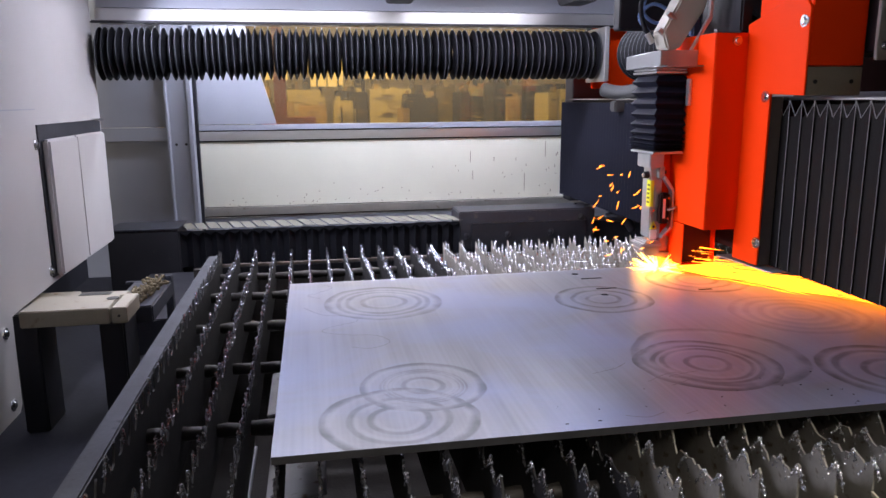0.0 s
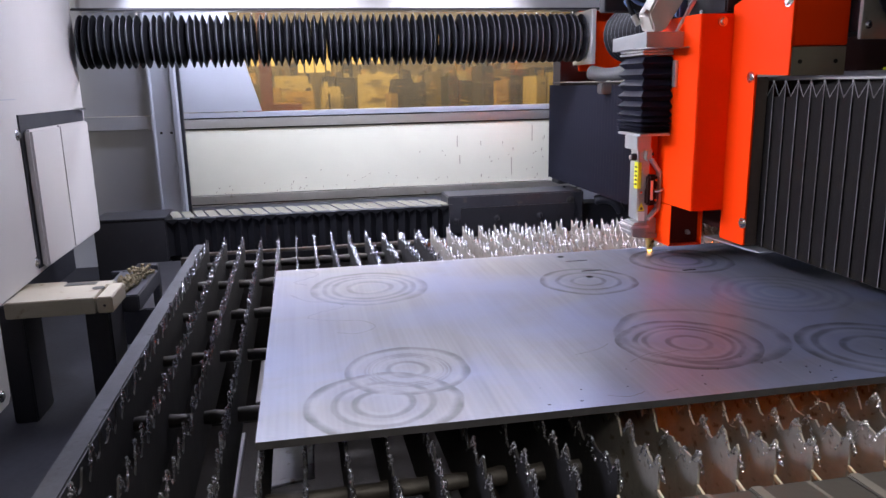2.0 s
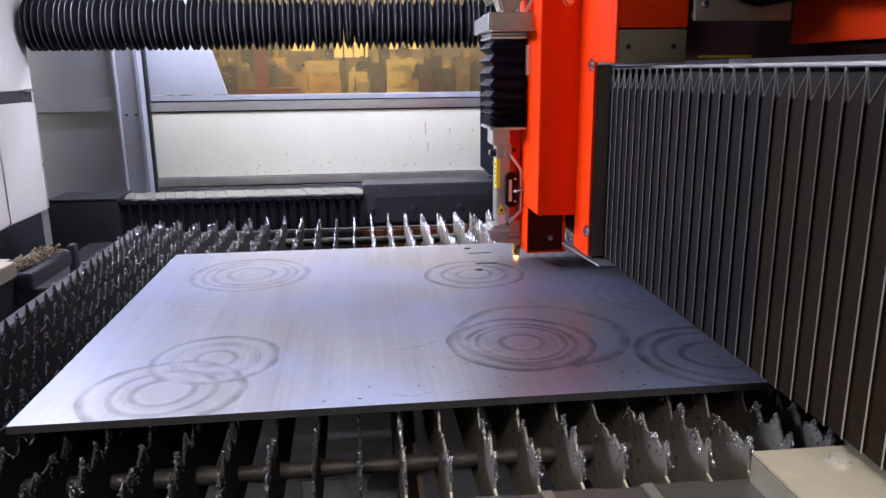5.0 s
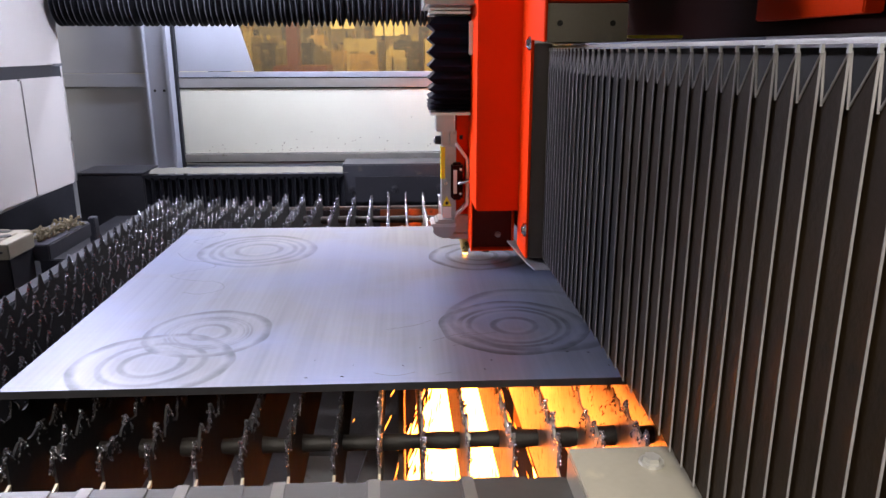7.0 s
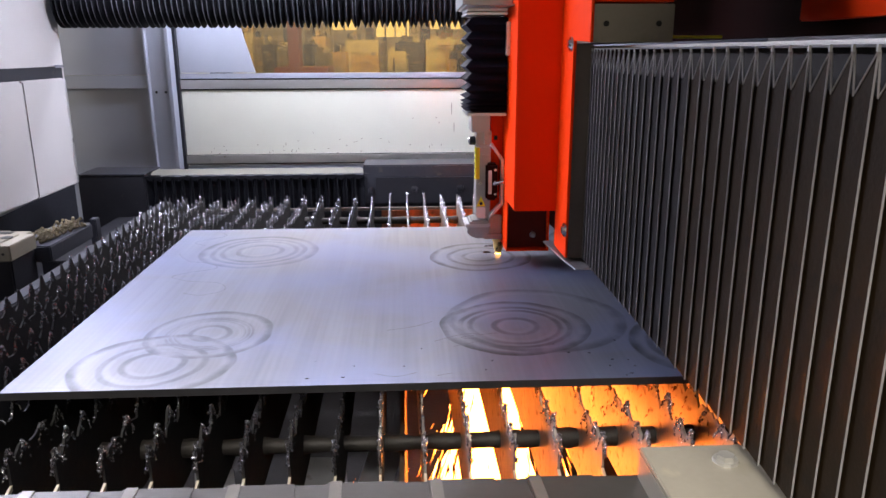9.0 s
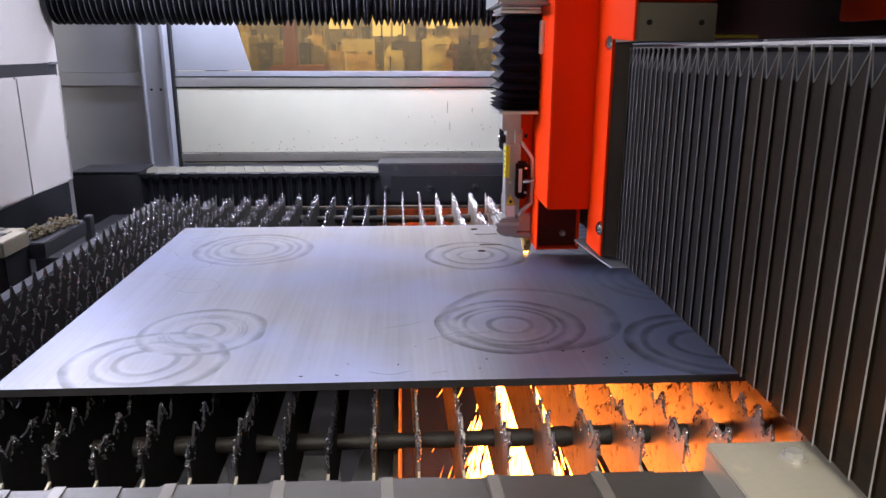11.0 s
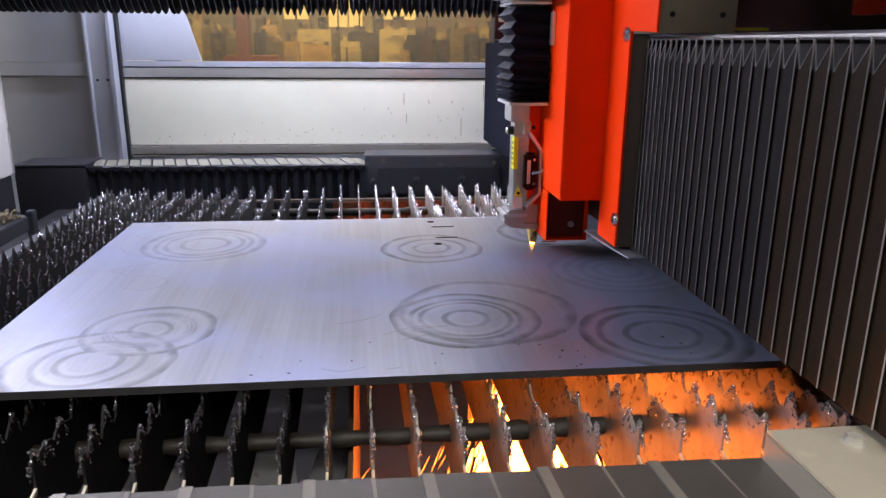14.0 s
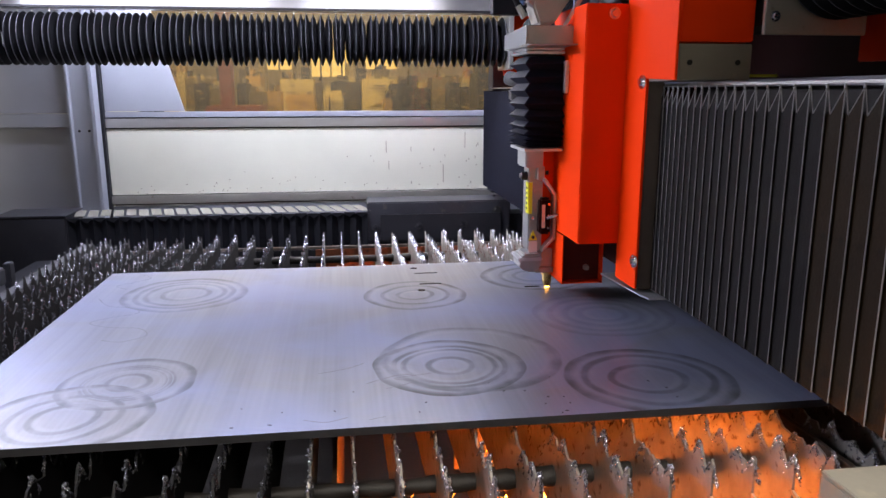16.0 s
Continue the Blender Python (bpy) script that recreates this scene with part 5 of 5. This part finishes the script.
for x0, x1, z0, z1 in ((0.05, 0.5, 1.95, 2.6), (0.55, 1.05, 1.95, 2.6), (-1.05, -0.45, 2.12, 2.6), (1.4, 2.2, 2.14, 2.6)):
    part("pane", box(x0, x1, 18.0, 18.02, z0, z1), PANEGLOW, hall_window)
    part("pane_bar", box((x0 + x1) / 2 - 0.02, (x0 + x1) / 2 + 0.02, 17.96, 17.99, z0, z1), RACKDARK, hall_window)
structure("hall_wall_partition", box(-9, 11, 18.03, 18.1, 0, 6.2), HALLWALL, "tan hall partition wall", "wall")
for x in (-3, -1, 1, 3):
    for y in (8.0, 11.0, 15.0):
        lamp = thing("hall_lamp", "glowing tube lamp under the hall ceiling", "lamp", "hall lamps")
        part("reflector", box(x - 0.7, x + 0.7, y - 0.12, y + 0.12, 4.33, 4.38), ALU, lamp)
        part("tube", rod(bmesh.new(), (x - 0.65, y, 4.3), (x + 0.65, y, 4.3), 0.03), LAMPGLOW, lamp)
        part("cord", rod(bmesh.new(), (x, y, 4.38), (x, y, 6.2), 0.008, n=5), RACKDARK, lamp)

# ---- sparks ----
def streak(bm, a, d, length, r):
    """A thin bright splinter of molten metal, pointed at both ends."""
    d = Vector(d).normalized()
    q = d.to_track_quat("Z", "Y")
    a = Vector(a)
    mid = [bm.verts.new(a + d * length * 0.6 + q @ Vector((r * math.cos(k * 2.0944), r * math.sin(k * 2.0944), 0))) for k in range(3)]
    s, e = bm.verts.new(a), bm.verts.new(a + d * length)
    for k in range(3):
        bm.faces.new((s, mid[(k + 1) % 3], mid[k]))
        bm.faces.new((e, mid[k], mid[(k + 1) % 3]))


def shower(seed, n, spread, lean, r):
    rg = random.Random(seed)
    bm = bmesh.new()
    for _ in range(n):
        dx, dy = rg.gauss(lean, spread), rg.gauss(-0.22, spread * 0.3)
        d = Vector((dx, dy, -1))
        t = rg.uniform(0.04, 0.86)
        streak(bm, Vector((0, 0, -0.02)) + d * t, d + Vector((rg.gauss(0, 0.05), rg.gauss(0, 0.05), 0)), rg.uniform(0.02, 0.11), r * rg.uniform(0.5, 1.2))
    return bm


fountain = thing("spark_shower", "orange spark shower spreading under the cut", "sparks")
loose = tagged(part("loose_spray", shower(2, 420, 0.2, -0.14, 0.0017), SPARK, fountain), "scattered orange sparks", kind="stuff")
spray = tagged(part("side_spray", shower(3, 240, 0.22, 0.12, 0.0017), SPARK, fountain), "scattered orange sparks", kind="stuff")
def splash(seed, n, reach, r):
    """Sparks that strike the pit's floor and scatter low over it."""
    rg = random.Random(seed)
    bm = bmesh.new()
    for _ in range(n):
        a, u = rg.uniform(0, 6.283), rg.random() ** 0.7 * reach
        c = Vector((-0.05 + u * math.cos(a), -0.2 + 0.7 * u * math.sin(a), -0.9 + rg.random() ** 2 * 0.12))
        streak(bm, c, (math.cos(a), math.sin(a), rg.uniform(0.05, 0.7)), rg.uniform(0.02, 0.08), r * rg.uniform(0.5, 1.2))
    return bm


jet = thing("spark_jet", "white-hot spark jet falling under the cut", "sparks")
tagged(part("core_jet", shower(1, 4200, 0.085, -0.045, 0.0092), SPARKHOT, jet), "dense white-hot core", kind="stuff")
tagged(part("fringe", shower(4, 700, 0.14, -0.06, 0.0032), SPARKHOT, jet), "bright streaks round the core", kind="stuff")
tagged(part("floor_splash", splash(9, 520, 0.26, 0.0042), SPARKHOT, jet), "sparks scattering over the pit floor", kind="stuff")

surface = thing("pierce_sparks", "burst of orange sparks skimming over the sheet", "sparks")
prg = random.Random(17)
bm = bmesh.new()
for _ in range(560):
    u = prg.random() ** 1.3
    y = -0.66 * u + prg.gauss(0, 0.012 + 0.02 * u)
    x = 0.01 + 0.5 * u + prg.gauss(0, 0.02)
    z = 0.006 + abs(prg.gauss(0, 0.012 + 0.02 * (1 - u)))
    streak(bm, (x, y, z), (0.7, -0.8 + prg.gauss(0, 0.12), prg.gauss(0, 0.04)), prg.uniform(0.05, 0.2), prg.uniform(0.001, 0.0034))
tagged(part("spark_spray", bm, SKIM, surface), "long orange streaks", kind="stuff")
bm = bmesh.new()
for _ in range(150):
    a = prg.uniform(0, 6.283)
    d = Vector((math.cos(a), math.sin(a) * 0.7, abs(prg.gauss(0, 0.35))))
    streak(bm, d * 0.012, d, prg.uniform(0.02, 0.12), 0.0016)
tagged(part("burst", bm, BURST, surface), "white-hot burst", kind="stuff")
flying = thing("flying_sparks", "few orange sparks thrown up beside the head", "sparks")
bm = bmesh.new()
for _ in range(34):
    u = prg.random()
    p = Vector((-0.04 - 0.16 * u + prg.gauss(0, 0.03), 0.05 + prg.gauss(0, 0.08), 0.03 + prg.random() ** 1.3 * 0.36))
    streak(bm, p, (-0.5 + prg.gauss(0, 0.3), prg.gauss(0, 0.2), -0.5 + prg.gauss(0, 0.5)), prg.uniform(0.015, 0.04), 0.0016)
tagged(part("thrown_spray", bm, SPARK, flying), "short orange streaks", kind="stuff")


# ---- what moves ----
def motions():
    walk(beam, [(t, pose(x, 0, 0)) for t, x, y in HEAD])
    walk(head, [(t, pose(x, y, 0)) for t, x, y in HEAD])
    for ob in (front_curtain, rear_curtain, front_tube, rear_tube):
        walk(ob, [(t, pose(x, 0, 0)) for t, x, y in HEAD])
    still = [(0.0, 1.194), (4.2, 1.196), (4.7, 1.12), (5.6, 0.9), (5.9, 0.878), (16.0, 0.879)]
    for p, front, i, s in PANELS:
        rows = []
        for t, y in still:
            if front:
                rows.append((t, pose(0.16, plate_places(y)[i], 0, 0, 0, -4)))
                continue
            a, b, n, L, x = y + 0.12, REAR_END, NR, LR, 0.168
            pitch = (b - a) / n
            ang = math.degrees(math.asin(min(0.99, pitch / 2 / L)))
            rows.append((t, pose(x, b - pitch * (i + 0.5), 0, 0, 0, s * ang)))
        walk(p, rows)
    for f, i in FLAPS:
        rows = []
        for t, y in still:
            places = plate_places(y)
            reach = (places[i] - places[i + 1] if i + 1 < NF else 0.036) - 0.032
            rows.append((t, pose(0.1602, places[i], 1.597, -math.degrees(math.asin(max(-0.2, min(0.75, reach / 0.044)))), 0, 0)))
        walk(f, rows)
    for p, f, tilt, swing in FOLDS:
        walk(p, [(t, pose(-0.825 + (x + 0.165 + 0.825) * f, 2.33, 1.818, 0, swing, tilt)) for t, x, y in HEAD])
    for p, front, f in TUBES:
        rows = []
        for t, y in still:
            a, b = (FRONT_END, y - 0.6) if front else (y + 0.1, 2.12)
            rows.append((t, pose(0.43 if front else 0.31, a + (b - a) * f, 1.862 if front else 1.815, 0, 0, 90)))
        walk(p, rows)
    for lid, skirt, i, sgn in LIDS:
        rows = []
        for t, x, y in HEAD:
            end = x - 0.494 if sgn > 0 else x + 0.036
            rows.append((t, pose(RAIL_LEFT + (end - RAIL_LEFT) * (i + 0.5) / NS, 0, -0.0024 * (i % 2))))
        walk(lid, rows)
        walk(skirt, rows)
    park = pose(3.65, 1.0, 1.1)

    def follow(first, last):
        return [(t, pose(x, y, 0.99, 0, (-13 if t < 5 else -3 * max(0.0, t - 15.0)), 0)) for t, x, y in HEAD if first <= t <= last]

    for ob, on in ((fountain, 6.55), (jet, 6.95)):
        rows = [(0.0, park), (1.85, park), (1.95, pose(1.331, 1.187, 0.99, 0, -13, 0))] + follow(2.5, 4.0)
        rows += [(4.12, pose(1.3, 1.196, 0.99, 0, -13, 0)), (4.22, park), (on - 0.1, park), (on, pose(0.918, 0.876, 0.99))] + follow(on + 0.03, 16.0)
        walk(ob, rows)
    flick = random.Random(71)
    for ob in (loose, spray):
        walk(ob, [(k * 0.1, pose(0, 0, 0, flick.uniform(-4, 4), flick.uniform(-5, 5), flick.uniform(-30, 30))) for k in range(161)])
    walk(surface, [(0.0, pose(1.31, 1.19, 1.002)), (0.1, pose(1.37, 1.12, 1.002)), (0.3, pose(2.3, 0.7, 1.002)), (0.45, pose(3.2, 1.0, 0.5)), (16.0, pose(3.2, 1.0, 0.5))])
    walk(flying, [(0.0, pose(1.31, 1.19, 1.0)), (0.25, pose(1.29, 1.2, 0.98)), (0.42, pose(1.33, 1.23, 0.86)), (0.5, pose(1.4, 1.3, 0.4)), (0.7, pose(3.8, 1.4, 0.3)), (16.0, pose(3.8, 1.4, 0.3))])


motions()
